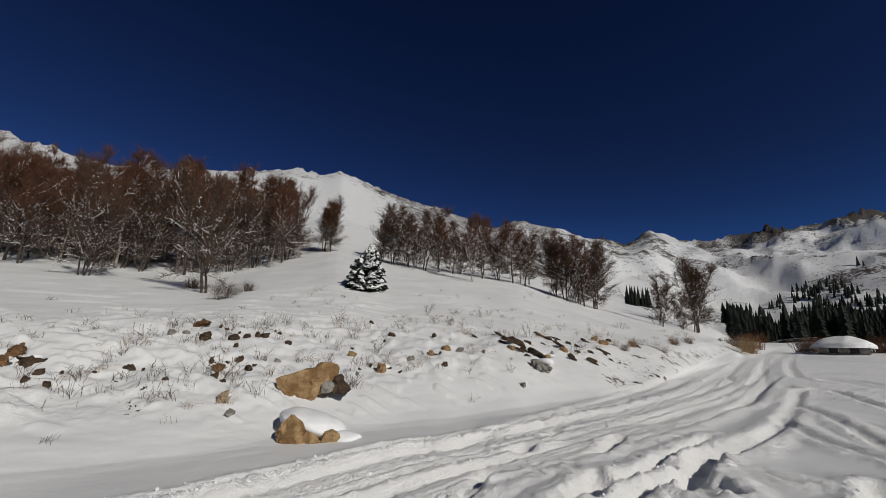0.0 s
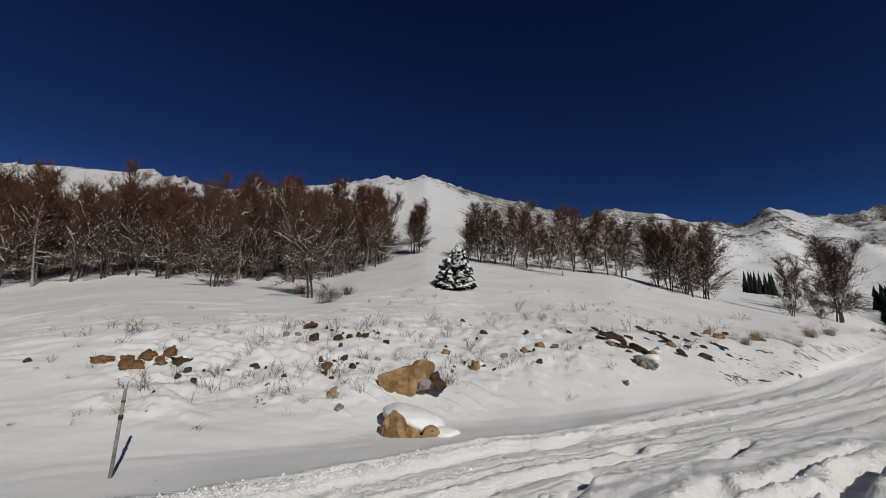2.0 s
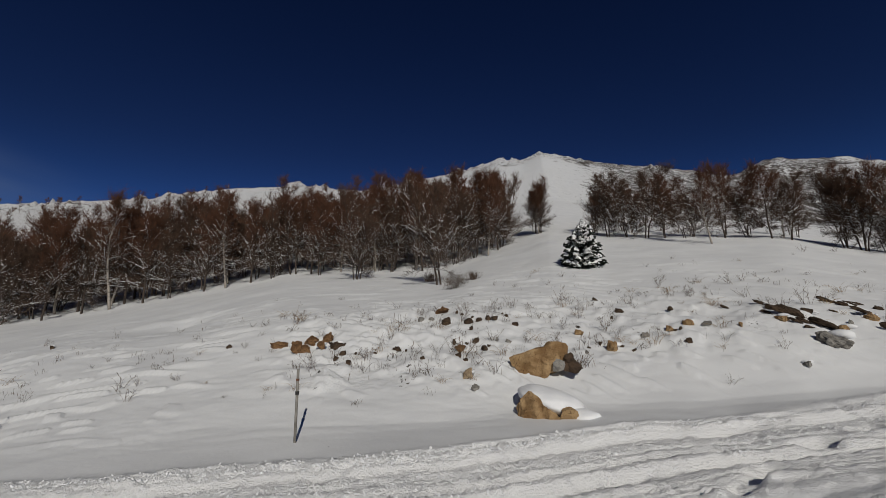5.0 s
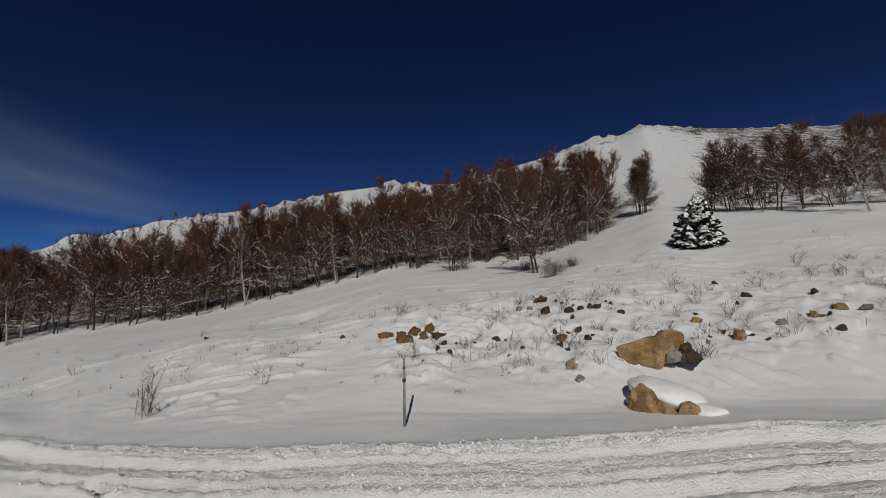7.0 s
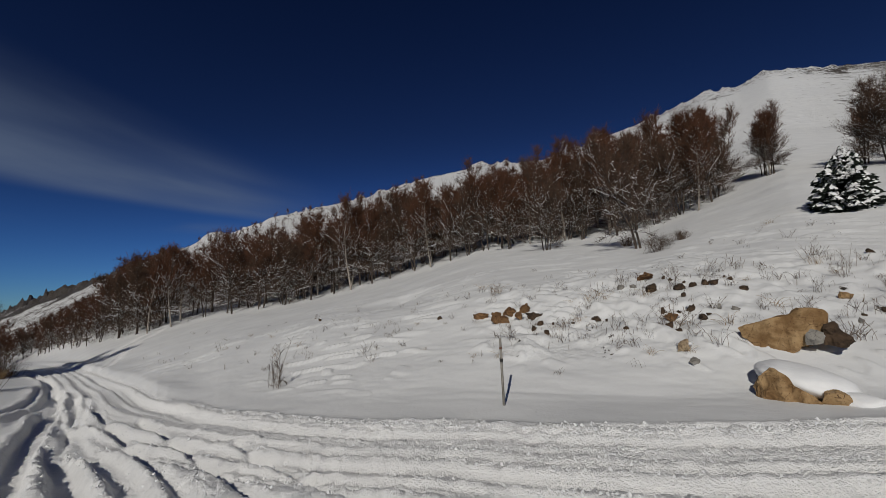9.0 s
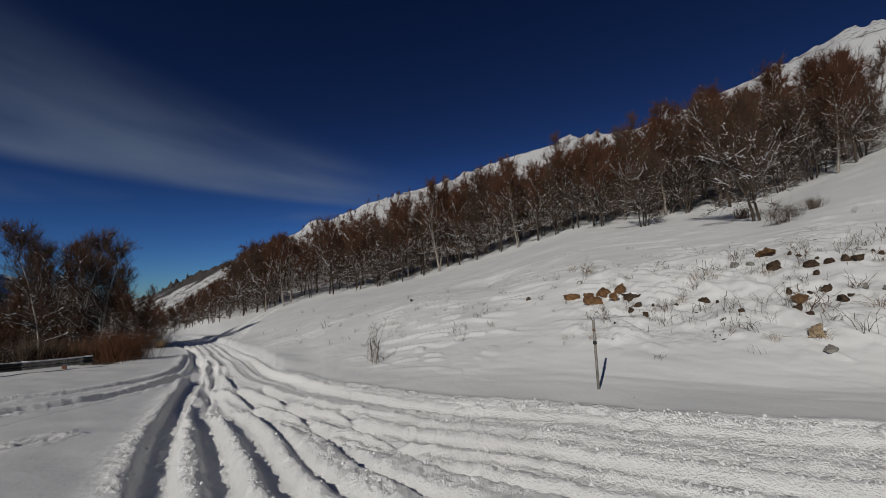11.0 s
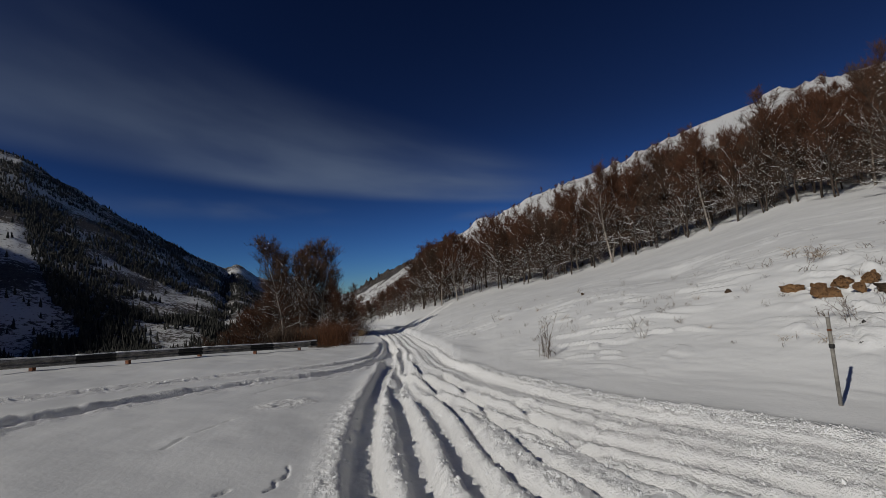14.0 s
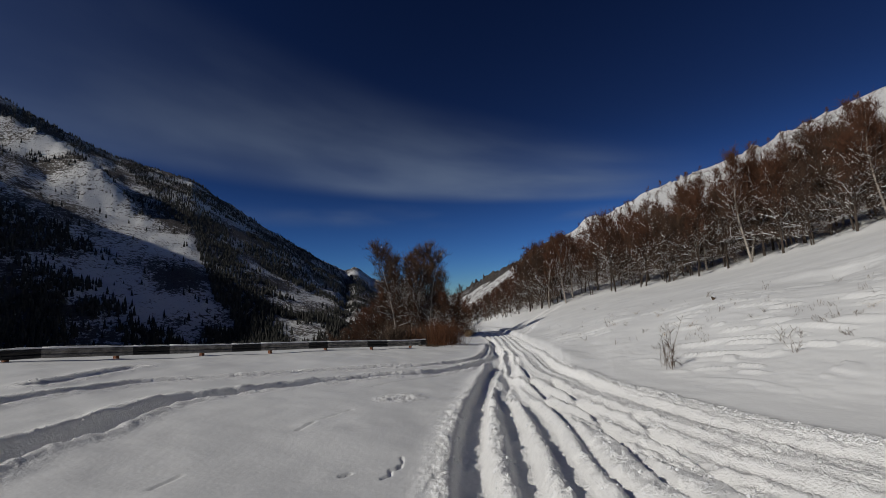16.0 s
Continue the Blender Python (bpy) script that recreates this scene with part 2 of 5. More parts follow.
# ---- geometry helpers ----
class Soup:
    """Collects vertices and faces of one mesh."""

    def __init__(self):
        self.v, self.f, self.up = [], [], []

    def add(self, verts, faces):
        k = len(self.v)
        self.v += [tuple(p) for p in verts]
        self.f += [tuple(i + k for i in q) for q in faces]

    def tube(self, pts, radii, sides=5):
        rings = []
        for i, p in enumerate(pts):
            d = (Vector(pts[min(i + 1, len(pts) - 1)]) - Vector(pts[max(i - 1, 0)])).normalized()
            u = d.orthogonal().normalized()
            w = d.cross(u)
            rings.append([Vector(p) + (u * math.cos(a) + w * math.sin(a)) * radii[i] for a in [2 * math.pi * k / sides for k in range(sides)]])
        verts = [q for ring in rings for q in ring]
        faces = [(i * sides + k, i * sides + (k + 1) % sides, (i + 1) * sides + (k + 1) % sides, (i + 1) * sides + k)
                 for i in range(len(pts) - 1) for k in range(sides)]
        faces.append(tuple(range(sides))[::-1])
        faces.append(tuple((len(pts) - 1) * sides + k for k in range(sides)))
        self.add(verts, faces)

    def box(self, m, sx, sy, sz):
        verts = [m @ Vector((x * sx / 2, y * sy / 2, z * sz / 2)) for x in (-1, 1) for y in (-1, 1) for z in (-1, 1)]
        self.add(verts, [(0, 1, 3, 2), (4, 6, 7, 5), (0, 4, 5, 1), (2, 3, 7, 6), (0, 2, 6, 4), (1, 5, 7, 3)])

    def mesh(self, name, material, smooth=False):
        me = bpy.data.meshes.new(name)
        me.from_pydata(self.v, [], self.f)
        me.materials.append(material)
        if self.up:
            layer = me.attributes.new("up", "FLOAT", "POINT")
            layer.data.foreach_set("value", np.array(self.up, np.float32))
        if smooth:
            me.polygons.foreach_set("use_smooth", [True] * len(me.polygons))
        me.update()
        return me


def part(name, shape, material, parent=None, label="", smooth=False):
    ob = new(name, shape.mesh(name, material, smooth) if isinstance(shape, Soup) else shape)
    if parent:
        ob.parent = parent
    return tagged(ob, label)


def hash01(ix, iy, seed):
    h = (ix * 374761393 + iy * 668265263 + seed * 974634777) & 0xFFFFFFFF
    h = ((h ^ (h >> 13)) * 1274126177) & 0xFFFFFFFF
    return ((h ^ (h >> 16)) & 0xFFFF) / 65535.0


def vnoise(x, y, seed=0):
    """Smooth value noise in -1 to 1, for arrays."""
    x, y = np.asarray(x, float), np.asarray(y, float)
    ix, iy = np.floor(x).astype(np.int64), np.floor(y).astype(np.int64)
    fx, fy = x - ix, y - iy
    fx, fy = fx * fx * fx * (fx * (fx * 6 - 15) + 10), fy * fy * fy * (fy * (fy * 6 - 15) + 10)
    a, b = hash01(ix, iy, seed), hash01(ix + 1, iy, seed)
    c, d = hash01(ix, iy + 1, seed), hash01(ix + 1, iy + 1, seed)
    return 2 * (a + (b - a) * fx + (c - a) * fy + (a - b - c + d) * fx * fy) - 1


def fbm(x, y, octaves=4, seed=0, gain=0.5):
    total, amp = 0, 1.0
    for k in range(octaves):
        total = total + amp * vnoise(x * 2.03 ** k + 17.1 * k, y * 2.03 ** k - 9.7 * k, seed + k)
        amp *= gain
    return total


def smooth(v, a, b):
    k = np.clip((v - a) / (b - a), 0, 1)
    return k * k * (3 - 2 * k)


# ---- the lie of the land ----
# bearing; distance of the road's outer edge; slope of the ground up to it
FLAT = [(-60, 60, .05), (-44, 60, .05), (-40, 67, .05), (-37, 45, .05), (-34, 29, .05), (-31, 18, .05), (-27.5, 13.5, .047), (-20, 10.6, .04),
        (-10, 8.7, .03), (0, 7.55, .02), (8, 7.05, .017), (15, 6.4, .013), (23, 5.95, .01), (30, 5.7, .006), (43, 5.7, 0), (50, 5.95, -.006),
        (58, 6.25, -.014), (65, 6.6, -.02), (72, 7.4, -.027), (78, 8.4, -.033), (84, 9.9, -.038), (90, 13.4, -.042), (94.3, 24, -.046),
        (97.5, 46, -.048), (101, 80, -.05), (103.5, 50, -.047), (105, 30, -.044), (108, 24, -.04), (119, 21.5, -.022), (132, 19.8, -.003), (152, 18.4, .03), (165, 18, .03), (182, 25, .03), (220, 50, .03), (300, 60, .05)]
# bearing; distance and height angle of the bank's top, then of the foot of the woods
BANK = [(-60, 90, 1.7, 130, -2), (-40, 85, 1.7, 130, -1.5), (-37, 80, 1.6, 130, -1), (-34, 45, 2.0, 70, 1.5), (-31, 26, 1.4, 50, 2.8), (-27.5, 20, 1.0, 42, 3.6),
        (-20, 16, .8, 38, 5.6), (-10, 14, 1.3, 36, 9.0), (0, 13, .8, 36, 10.5), (8, 13, 1, 38, 11.3), (15, 13, 1.5, 40, 12.2), (23, 13, 2, 38, 9.8), (30, 13, 2.2, 34, 7.4),
        (41, 13, 1.5, 36, 7.2), (50, 13, .7, 38, 6.8), (58, 14, -.5, 40, 4.6)]
BANK2 = [(65, 15, -1.3, 42, 2.9), (72, 16, -2, 46, 1.2), (78, 18, -3, 48, .2), (84, 20, -4, 52, -.6), (90, 26, -4.5, 56, -1.8), (94.3, 38, -4.4, 65, -2.6), (97.5, 60, -4.2, 80, -3),
         (101, 100, -4, 140, -3.8), (104, 60, -5.5, 110, -6), (106, 36, -7.5, 80, -8.5), (110, 30, -7.4, 80, -8), (119, 27, -7.6, 80, -9), (130, 25, -9, 80, -13), (152, 23, -9, 80, -14), (165, 23, -9, 80, -14), (182, 40, -3, 80, -7), (200, 90, 1.7, 130, 1), (300, 90, 1.7, 130, -2)]
# bearing; distance and height angle half way up, then of the skyline
HIGH = [(-60, 400, 3, 1500, 13.5), (-48, 420, 4.5, 1500, 14), (-44.7, 420, 5, 1500, 13.9), (-41.6, 400, 5, 1500, 13.9), (-37, 400, 4, 1500, 13.4), (-33.1, 380, 4, 1450, 13.2), (-30, 360, 5, 1400, 13.7),
        (-27.5, 300, 6, 1400, 14.9), (-25.5, 280, 6.3, 1300, 14.2), (-23.7, 270, 6.5, 1000, 13.3), (-20, 250, 8, 800, 14.5), (-16.7, 230, 9, 760, 15.7), (-9.8, 200, 11, 700, 17.3), (-6.5, 180, 12, 600, 16.6),
        (0.7, 150, 13, 450, 19.2), (8.2, 150, 15, 400, 21), (15.2, 140, 17, 380, 23.1)]
HIGH2 = [(18, 135, 16.6, 380, 22.5), (21.7, 125, 15.5, 380, 22.7), (29.9, 110, 14, 370, 20.8), (41, 100, 12.5, 350, 18.6), (50, 100, 11.5, 350, 18.6), (56.5, 100, 9.5, 350, 17.7), (65, 110, 7, 350, 15.4), (78.4, 130, 4, 400, 12),
         (83.2, 140, 3, 420, 9.7), (84.3, 140, 3, 420, 10.1), (85.7, 145, 2.8, 420, 9.9), (86.7, 146, 2.4, 430, 8.7), (90.1, 150, 1.5, 450, 6.8), (95.2, 170, 0.5, 600, 4.6), (100, 230, -1.2, 800, 2.0), (104, 300, -3.5, 1000, 0.2), (106, 350, -6, 1600, -.4), (109, 320, -7, 1900, 1.5)]
HIGH3 = [(113, 300, -7, 1900, 2.6), (115.2, 300, -6.5, 1900, 3.4), (116.6, 300, -6.4, 1900, 4.7), (117.3, 300, -6.3, 1900, 5.0), (118.5, 300, -6, 1850, 4.4), (119.2, 300, -6, 1400, 4.9), (122.2, 300, -5.5, 1300, 6.4), (129, 300, -5, 1200, 10.8), (136.7, 300, -5, 1150, 15.8), (144.3, 300, -5, 1100, 17.5), (153.2, 300, -5, 1100, 21.2), (157, 300, -5, 1000, 20.5),
         # bearings 172 to 207: added ridge out of view, raised to shade the lower valley
         (162, 300, -5, 900, 18), (166, 300, -4, 850, 18), (172, 300, -2, 780, 22.5), (180, 300, 1, 770, 27.5), (188, 300, 3, 760, 29.5), (199, 300, 3, 760, 29), (207, 320, 3, 780, 21), (215, 340, 3, 850, 11),
         (225, 350, 3, 900, 6), (260, 400, 3, 1200, 6), (300, 400, 3, 1500, 13.5)]


def by_bearing(rows, az, column, soft=1.0):
    """A column of a table at the bearings az, eased over soft degrees."""
    t = np.array(rows)
    total = 0
    for k, w in ((-1, .25), (0, .5), (1, .25)):
        total = total + w * np.interp(az + k * soft, t[:, 0], t[:, column])
    return total


def land(az, r):
    """Height of the land without small relief, at bearings az (degrees, -60 to 300) and distances r."""
    edge, slope = by_bearing(FLAT, az, 1), by_bearing(FLAT, az, 2, 3.0)
    bank, high = BANK + BANK2, HIGH + HIGH2 + HIGH3
    knots = [(np.zeros_like(az), np.zeros_like(az)), (edge, slope * edge)]
    hill = smooth(az, -36, -28) * smooth(az, 92, 84)
    first = by_bearing(bank, az, 1, 1.5)
    apron = edge + np.minimum(1.5, 0.33 * (first - edge))
    knots.append((apron, slope * edge + (0.03 + 0.10 * (1 - hill)) * (apron - edge)))
    for rows, d, e, soft in ((bank, 1, 2, 1.5), (bank, 3, 4, 1.2), (high, 1, 2, 1.2), (high, 3, 4, 0.35)):
        dist = by_bearing(rows, az, d, soft)
        knots.append((dist, EYE + dist * np.tan(np.radians(by_bearing(rows, az, e, soft)))))
    knots.append((knots[-1][0] * 1.6, knots[-1][1] * 0.35))
    knots.append((np.full_like(az, 4600.0), np.full_like(az, -12.0)))
    total = 0
    for k, w in ((0.955, .25), (1.0, .5), (1.045, .25)):
        q = r * k
        z = np.full_like(q, knots[-1][1].mean())
        for (r0, z0), (r1, z1) in zip(knots[:-1], knots[1:]):
            inside = (q >= r0) & (q < r1)
            z = np.where(inside, z0 + (z1 - z0) * (q - r0) / np.maximum(r1 - r0, 1e-6), z)
        total = total + w * z
    return total


# wheel tracks in plan: half width, depth, points
TRACKS = [
    (.19, .20, [(-42, -8.1), (-30.7, -4.9), (-18.6, -2.75), (-12.8, -2.1), (-8.6, -1.67), (-5.9, -1.29), (-3.84, -.82), (-1.6, -.1), (1, 1.4), (3.4, 3.4), (4.6, 4.7)]),
    (.15, .17, [(-18, -2.2), (-10.6, -1.5), (-7.43, -.95), (-5.24, -.52), (-3.9, -.31), (-1.8, .3), (0, 1.3), (2, 2.9)]),
    (.13, .14, [(-17.5, -1.9), (-10.5, -1.25), (-7.25, -.47), (-5.1, -.04), (-3.94, .16), (-2, .8), (0, 2.2), (1.5, 3.6)]),
    (.06, .11, [(-14, -1.3), (-8.69, -.38), (-5.76, .18), (-4.1, .52), (-2.2, 1.3), (-.3, 2.6), (1.8, 4.56), (3, 5.4)]),
    (.052, .10, [(-11, -.3), (-6.73, .48), (-5.25, .71), (-4.09, .95), (-2.6, 1.7), (-.8, 3.2), (1.55, 4.78), (2.15, 5.3), (4.21, 7.0)]),
    (.05, .09, [(-7.2, 1.0), (-5.26, 1.23), (-4.64, 1.36), (-4.13, 1.43), (-3, 2), (-1.4, 3.4), (.28, 5.1)]),
    (.27, .26, [(-2.0, -5.2), (-3.26, -5.96), (-4.23, -6.16), (-5.92, -6.69), (-7.04, -6.4), (-8.72, -5.75), (-10.2, -4.93), (-12.33, -3.53), (-16, -2.7), (-22, -3.2)]),
    (.22, .15, [(-3.2, -8.6), (-4.89, -9.05), (-5.84, -9.0), (-7.32, -8.94), (-8.82, -7.91), (-11, -6.37), (-14.3, -4.06), (-18, -3.2), (-26, -4.2)]),
    (.2, .08, [(-6.23, -10.36), (-7.21, -10.68), (-9, -11.3)]),
    (.11, .06, [(9.84, 12.06), (6.23, 8.03), (4.74, 6.83), (3.52, 5.97), (2.53, 5.48), (1.76, 5.07), (1.27, 4.67)]),
    (.08, .07, [(5.72, 7.58), (4.42, 6.5), (3.23, 5.74)]),
    (.15, .06, [(50, 61), (32.5, 39.3), (18.4, 22.8), (13.6, 16.8), (12.1, 14.5)]),
    (.12, .05, [(40, 52), (23.3, 30.8), (14.4, 19.4), (11.8, 15.8), (8.8, 12.1), (6.5, 9.6)]),
    (.12, .05, [(34, 48), (19.3, 27.6), (11.2, 16.9), (9.7, 14.6), (6.6, 11.6)]),
    (.08, .04, [(.03, 7.1), (2, 9.1), (4.8, 11.6), (8.1, 14.9), (14.8, 22.2)]),
    (.09, .05, [(.04, 5.75), (1.57, 6.92), (4.24, 8.99), (7.98, 12.12), (13.4, 18.0), (25, 31.5)]),
    (.08, .045, [(.38, 5.05), (1.67, 6.06), (4.1, 7.7), (6.56, 9.84), (12.3, 15.8)]),
]
TRACKS2 = [
    (.08, .06, [(6.31, 8.19), (5.77, 6.92), (5.67, 6.27), (5.65, 5.74), (5.8, 4.6)]),
    (.09, .06, [(7.75, 9.45), (7.35, 8.36), (6.81, 7.27), (6.25, 6.31), (6.1, 5.2)]),
    (.10, .06, [(9.81, 12.06), (10.5, 11.8), (9.33, 9.24), (8.6, 7.6)]),
    (.11, .06, [(13, 15.2), (13.5, 14.4), (12.9, 12.6), (12, 10)]),
    (.05, .05, [(3.51, 5.42), (3.7, 5.22), (3.89, 4.91)]),
    (.09, .10, [(.65, 5.79), (.41, 5.33), (.22, 4.89)]),
    (.10, .12, [(2.92, 7.34), (2.51, 6.76), (2.18, 6.32)]),
    (.12, .12, [(1.13, 6.89), (1.32, 7.0)]),
    (.10, .10, [(1.88, 7.82), (2.1, 8.11)]),
    (.15, .17, [(3.44, 5.84), (2.88, 5.21), (2.67, 4.7)]),
    (.12, .15, [(1.83, 5.26), (1.53, 4.75)]),
    (.10, .11, [(2.97, 4.71), (3.04, 5.01)]),
    (.16, .035, [(-29, -3.6), (-37, -3.6), (-46, -3.0), (-58, -1.4)]),
    (.16, .035, [(-30, -2.4), (-37, -2.3), (-46, -1.6), (-58, .2)]),
]
CRACKS = [
    (.014, .03, [(-4.71, -1.88), (-4.56, -1.80), (-4.39, -1.78), (-4.30, -1.83), (-4.18, -1.78), (-4.04, -1.82)]),
    (.012, .03, [(-4.06, -2.17), (-3.95, -2.21)]),
    (.010, .02, [(-6.62, -3.49), (-5.96, -3.61)]),
    (.012, .025, [(-5.72, -3.63), (-5.22, -3.62)]),
    (.010, .02, [(-3.45, -3.71), (-3.08, -3.65)]),
    (.05, .04, [(-7.66, -3.23), (-8.06, -3.04)]),
    (.016, .03, [(-8.9, -4.2), (-10.4, -3.7), (-11.6, -3.3)]),
]
TREAD = [(-.42, .055), (-.80, .035), (-1.16, .06), (-1.56, .045), (-1.95, .05)]


LINES = {}


def fine_line(pts):
    """A smooth line through the points, as many short steps; kept for the next call."""
    key = tuple(pts)
    if key not in LINES:
        p, fine = np.array(pts, float), []
        for i in range(len(p) - 1):
            p0, p1, p2, p3 = p[max(i - 1, 0)], p[i], p[i + 1], p[min(i + 2, len(p) - 1)]
            for k in np.linspace(0, 1, 4, endpoint=False):
                fine.append(0.5 * (2 * p1 + (p2 - p0) * k + (2 * p0 - 5 * p1 + 4 * p2 - p3) * k * k + (3 * p1 - p0 - 3 * p2 + p3) * k ** 3))
        LINES[key] = np.array(fine + [p[-1]])
    return LINES[key]


def near_line(x, y, pts, reach=1.6):
    """Distance to a line through the points, true within reach of it."""
    fine = fine_line(pts)
    best = np.full(x.shape, 1e6)
    lo, hi = fine.min(0) - reach, fine.max(0) + reach
    near = np.nonzero((x > lo[0]) & (x < hi[0]) & (y > lo[1]) & (y < hi[1]))[0]
    if len(near) == 0:
        return np.sqrt(best)
    xs, ys, found = x[near], y[near], np.full(len(near), 1e6)
    a, d = fine[:-1], np.diff(fine, axis=0)
    if len(near) < 3000:
        k = np.clip(((xs[:, None] - a[:, 0]) * d[:, 0] + (ys[:, None] - a[:, 1]) * d[:, 1]) / np.maximum((d * d).sum(1), 1e-9), 0, 1)
        found = ((xs[:, None] - a[:, 0] - k * d[:, 0]) ** 2 + (ys[:, None] - a[:, 1] - k * d[:, 1]) ** 2).min(1)
    else:
        for p, e in zip(a, d):
            k = np.clip(((xs - p[0]) * e[0] + (ys - p[1]) * e[1]) / max(e @ e, 1e-9), 0, 1)
            found = np.minimum(found, (xs - p[0] - k * e[0]) ** 2 + (ys - p[1] - k * e[1]) ** 2)
    best[near] = found
    return np.sqrt(best)


KERB_AZ = np.concatenate([np.arange(-40, -20, 1.0), np.arange(-20, 84, 2.0), np.arange(84, 101.5, .5)])
KERB = np.stack([-np.sin(np.radians(KERB_AZ)), np.cos(np.radians(KERB_AZ))], 1) * by_bearing(FLAT, KERB_AZ, 1)[:, None]


def road_lane(az, r, x, y):
    """Distance from the road's outer edge (inside is negative) and the way along it."""
    lane, along = np.full(x.shape, -9.0), np.zeros(x.shape)
    near = (r < 75) & (az > -46) & (az < 112)
    if not near.any():
        return lane, along
    xs, ys = x[near], y[near]
    best, way, run = np.full(xs.shape, 1e9), np.zeros(xs.shape), 0.0
    for a, b in zip(KERB[:-1], KERB[1:]):
        d = b - a
        length = math.hypot(*d)
        k = np.clip(((xs - a[0]) * d[0] + (ys - a[1]) * d[1]) / (length * length), 0, 1)
        dist = (xs - a[0] - k * d[0]) ** 2 + (ys - a[1] - k * d[1]) ** 2
        closer = dist < best
        best, way = np.where(closer, dist, best), np.where(closer, run + k * length, way)
        run += length
    side = np.where(r[near] < by_bearing(FLAT, az[near], 1), -1, 1)
    lane[near], along[near] = side * np.sqrt(best), way
    return lane, along


def conifers(x, y, z, az, r):
    """How thickly conifers cover the mountain across the valley, 0 to 1."""
    el = np.degrees(np.arctan2(z - EYE, np.maximum(r, 1)))
    ridge = np.interp(el, [-6, -1, 9.8, 15.6, 18.3, 19.4, 21], [129, 132.8, 137, 143.5, 149, 153, 157])
    d = ridge - az + 0.8 * fbm(x / 60, y / 60, 3, 203)
    grove = fbm(x / 70, y / 70, 4, 205, 0.6)
    floor = np.interp(az, [130, 134, 145, 153, 165], [-2, 0, 6.5, 11.5, 15]) + 2.2 * grove
    face = np.where(el > floor, smooth(grove, 0.45, 0.9), smooth(grove, -0.15, 0.45))
    gully = smooth(d, -0.4, 0.1) * smooth(d, 5.5, 3.5)
    strip = smooth(grove, -0.45, 0.05)
    rim = smooth(d, 9, 11)
    cover = np.where(d < 0, face, np.maximum(np.maximum(gully, strip), rim * smooth(grove, -0.8, -0.3)))
    return cover * smooth(az, 106, 110) * smooth(az, 215, 200) * smooth(r, 170, 240) * smooth(r, 1400, 1250)


def relief(az, r, x, y, z):
    """Adds the small relief: tracks, drifts, spurs and crags. Returns height, rockiness, churn, litter."""
    edge = by_bearing(FLAT, az, 1)
    rock, churn, wood = np.zeros_like(z), np.zeros_like(z), np.zeros_like(z)
    hill = (az > -36) & (az < 102)
    # the ploughed road and its crumbled edge
    wob = 0.05 * fbm(x * 0.9, y * 0.9, 3, 5)
    q = r / edge + wob / np.maximum(edge, 1) * smooth(r / edge, .93, .98)
    lane, along = road_lane(az, r, x, y)
    lane = lane + wob * 0.6
    road = smooth(lane, -2.25, -1.95) * smooth(lane, 0.03, -0.05) * smooth(r, 72, 50)
    churn = np.maximum(churn, road)
    z = z - 0.07 * road
    berm = np.exp(-((lane + 0.13) / 0.17) ** 2) * smooth(r, 60, 20)
    z = z + berm * (0.045 + 0.03 * np.clip(fbm(x * 3.4, y * 3.4, 3, 8, 0.65), -0.5, 1))
    churn = np.maximum(churn, berm)
    for k, depth in TREAD:
        d = lane - k + 0.05 * fbm(along * 0.12, k * 7 + along * 0, 2, 16)
        groove = np.exp(-(d / .10) ** 4) * smooth(r, 70, 30)
        ridge = np.exp(-((d - .19) / .075) ** 2) * smooth(r, 70, 30)
        depth = depth * (0.22 + 0.50 * smooth(az, -6, 14))
        broken = np.clip(0.95 + 0.28 * fbm(along * 0.14, k * 9 + along * 0, 2, 3), 0.35, 1.4)
        z = z - depth * groove * broken + depth * 1.2 * ridge * broken * (1 + 0.25 * fbm(x * 4.5, y * 4.5, 3, 12, 0.7))
    streak = fbm(lane * 6.5 + 0.3 * fbm(along * 0.1, along * 0, 2, 18), along * 0.03, 4, 19, 0.65)
    z = z + road * smooth(r, 60, 15) * 0.030 * streak
    close = r < 62
    if not close.any():
        close = r < 0
    xs, ys = x[close], y[close]
    dz, dc, inside = np.zeros_like(xs), np.zeros_like(xs), np.zeros_like(z)
    wx, wy = xs + 0.03 * fbm(xs * .8, ys * .8, 2, 31), ys + 0.03 * fbm(xs * .8, ys * .8, 2, 41)
    rag = fbm(xs * 5, ys * 5, 3, 61)
    for half, depth, pts in (TRACKS + TRACKS2 + CRACKS if len(xs) else []):
        d = near_line(wx, wy, pts) + 0.014 * rag
        cut = 1 / (1 + np.exp(np.clip((d - half) / min(0.024, half * .36), -30, 30)))
        small = half < .03
        lip = np.exp(-((d - half - .12) / .11) ** 2) * (0 if small else 1)
        dz = dz - depth * cut * (1 + 0.1 * rag) + depth * 0.10 * lip * (1 + 0.8 * rag)
        inside[close] = np.maximum(inside[close], cut)
        dc = dc if small else np.maximum(dc, np.maximum(cut, 0.8 * np.exp(-(d / (half + .3)) ** 4)))
    z[close] += np.maximum(dz, -0.30)
    churn[close] = np.maximum(churn[close], dc)
    # lumps of churned snow, tread marks
    fade = smooth(r, 45, 12)
    crumb = smooth(vnoise(x * 8.5, y * 8.5, 77), 0.0, 0.45) * (0.6 + 0.4 * vnoise(x * 2.1, y * 2.1, 78)) + 0.55 * smooth(vnoise(x * 17, y * 17, 79), 0.0, 0.5)
    z = z + churn * fade * (0.004 * fbm(x * 2.3, y * 2.3, 3, 21, 0.6) + 0.034 * crumb * (1 - 0.40 * road) * (1 - 0.8 * inside))
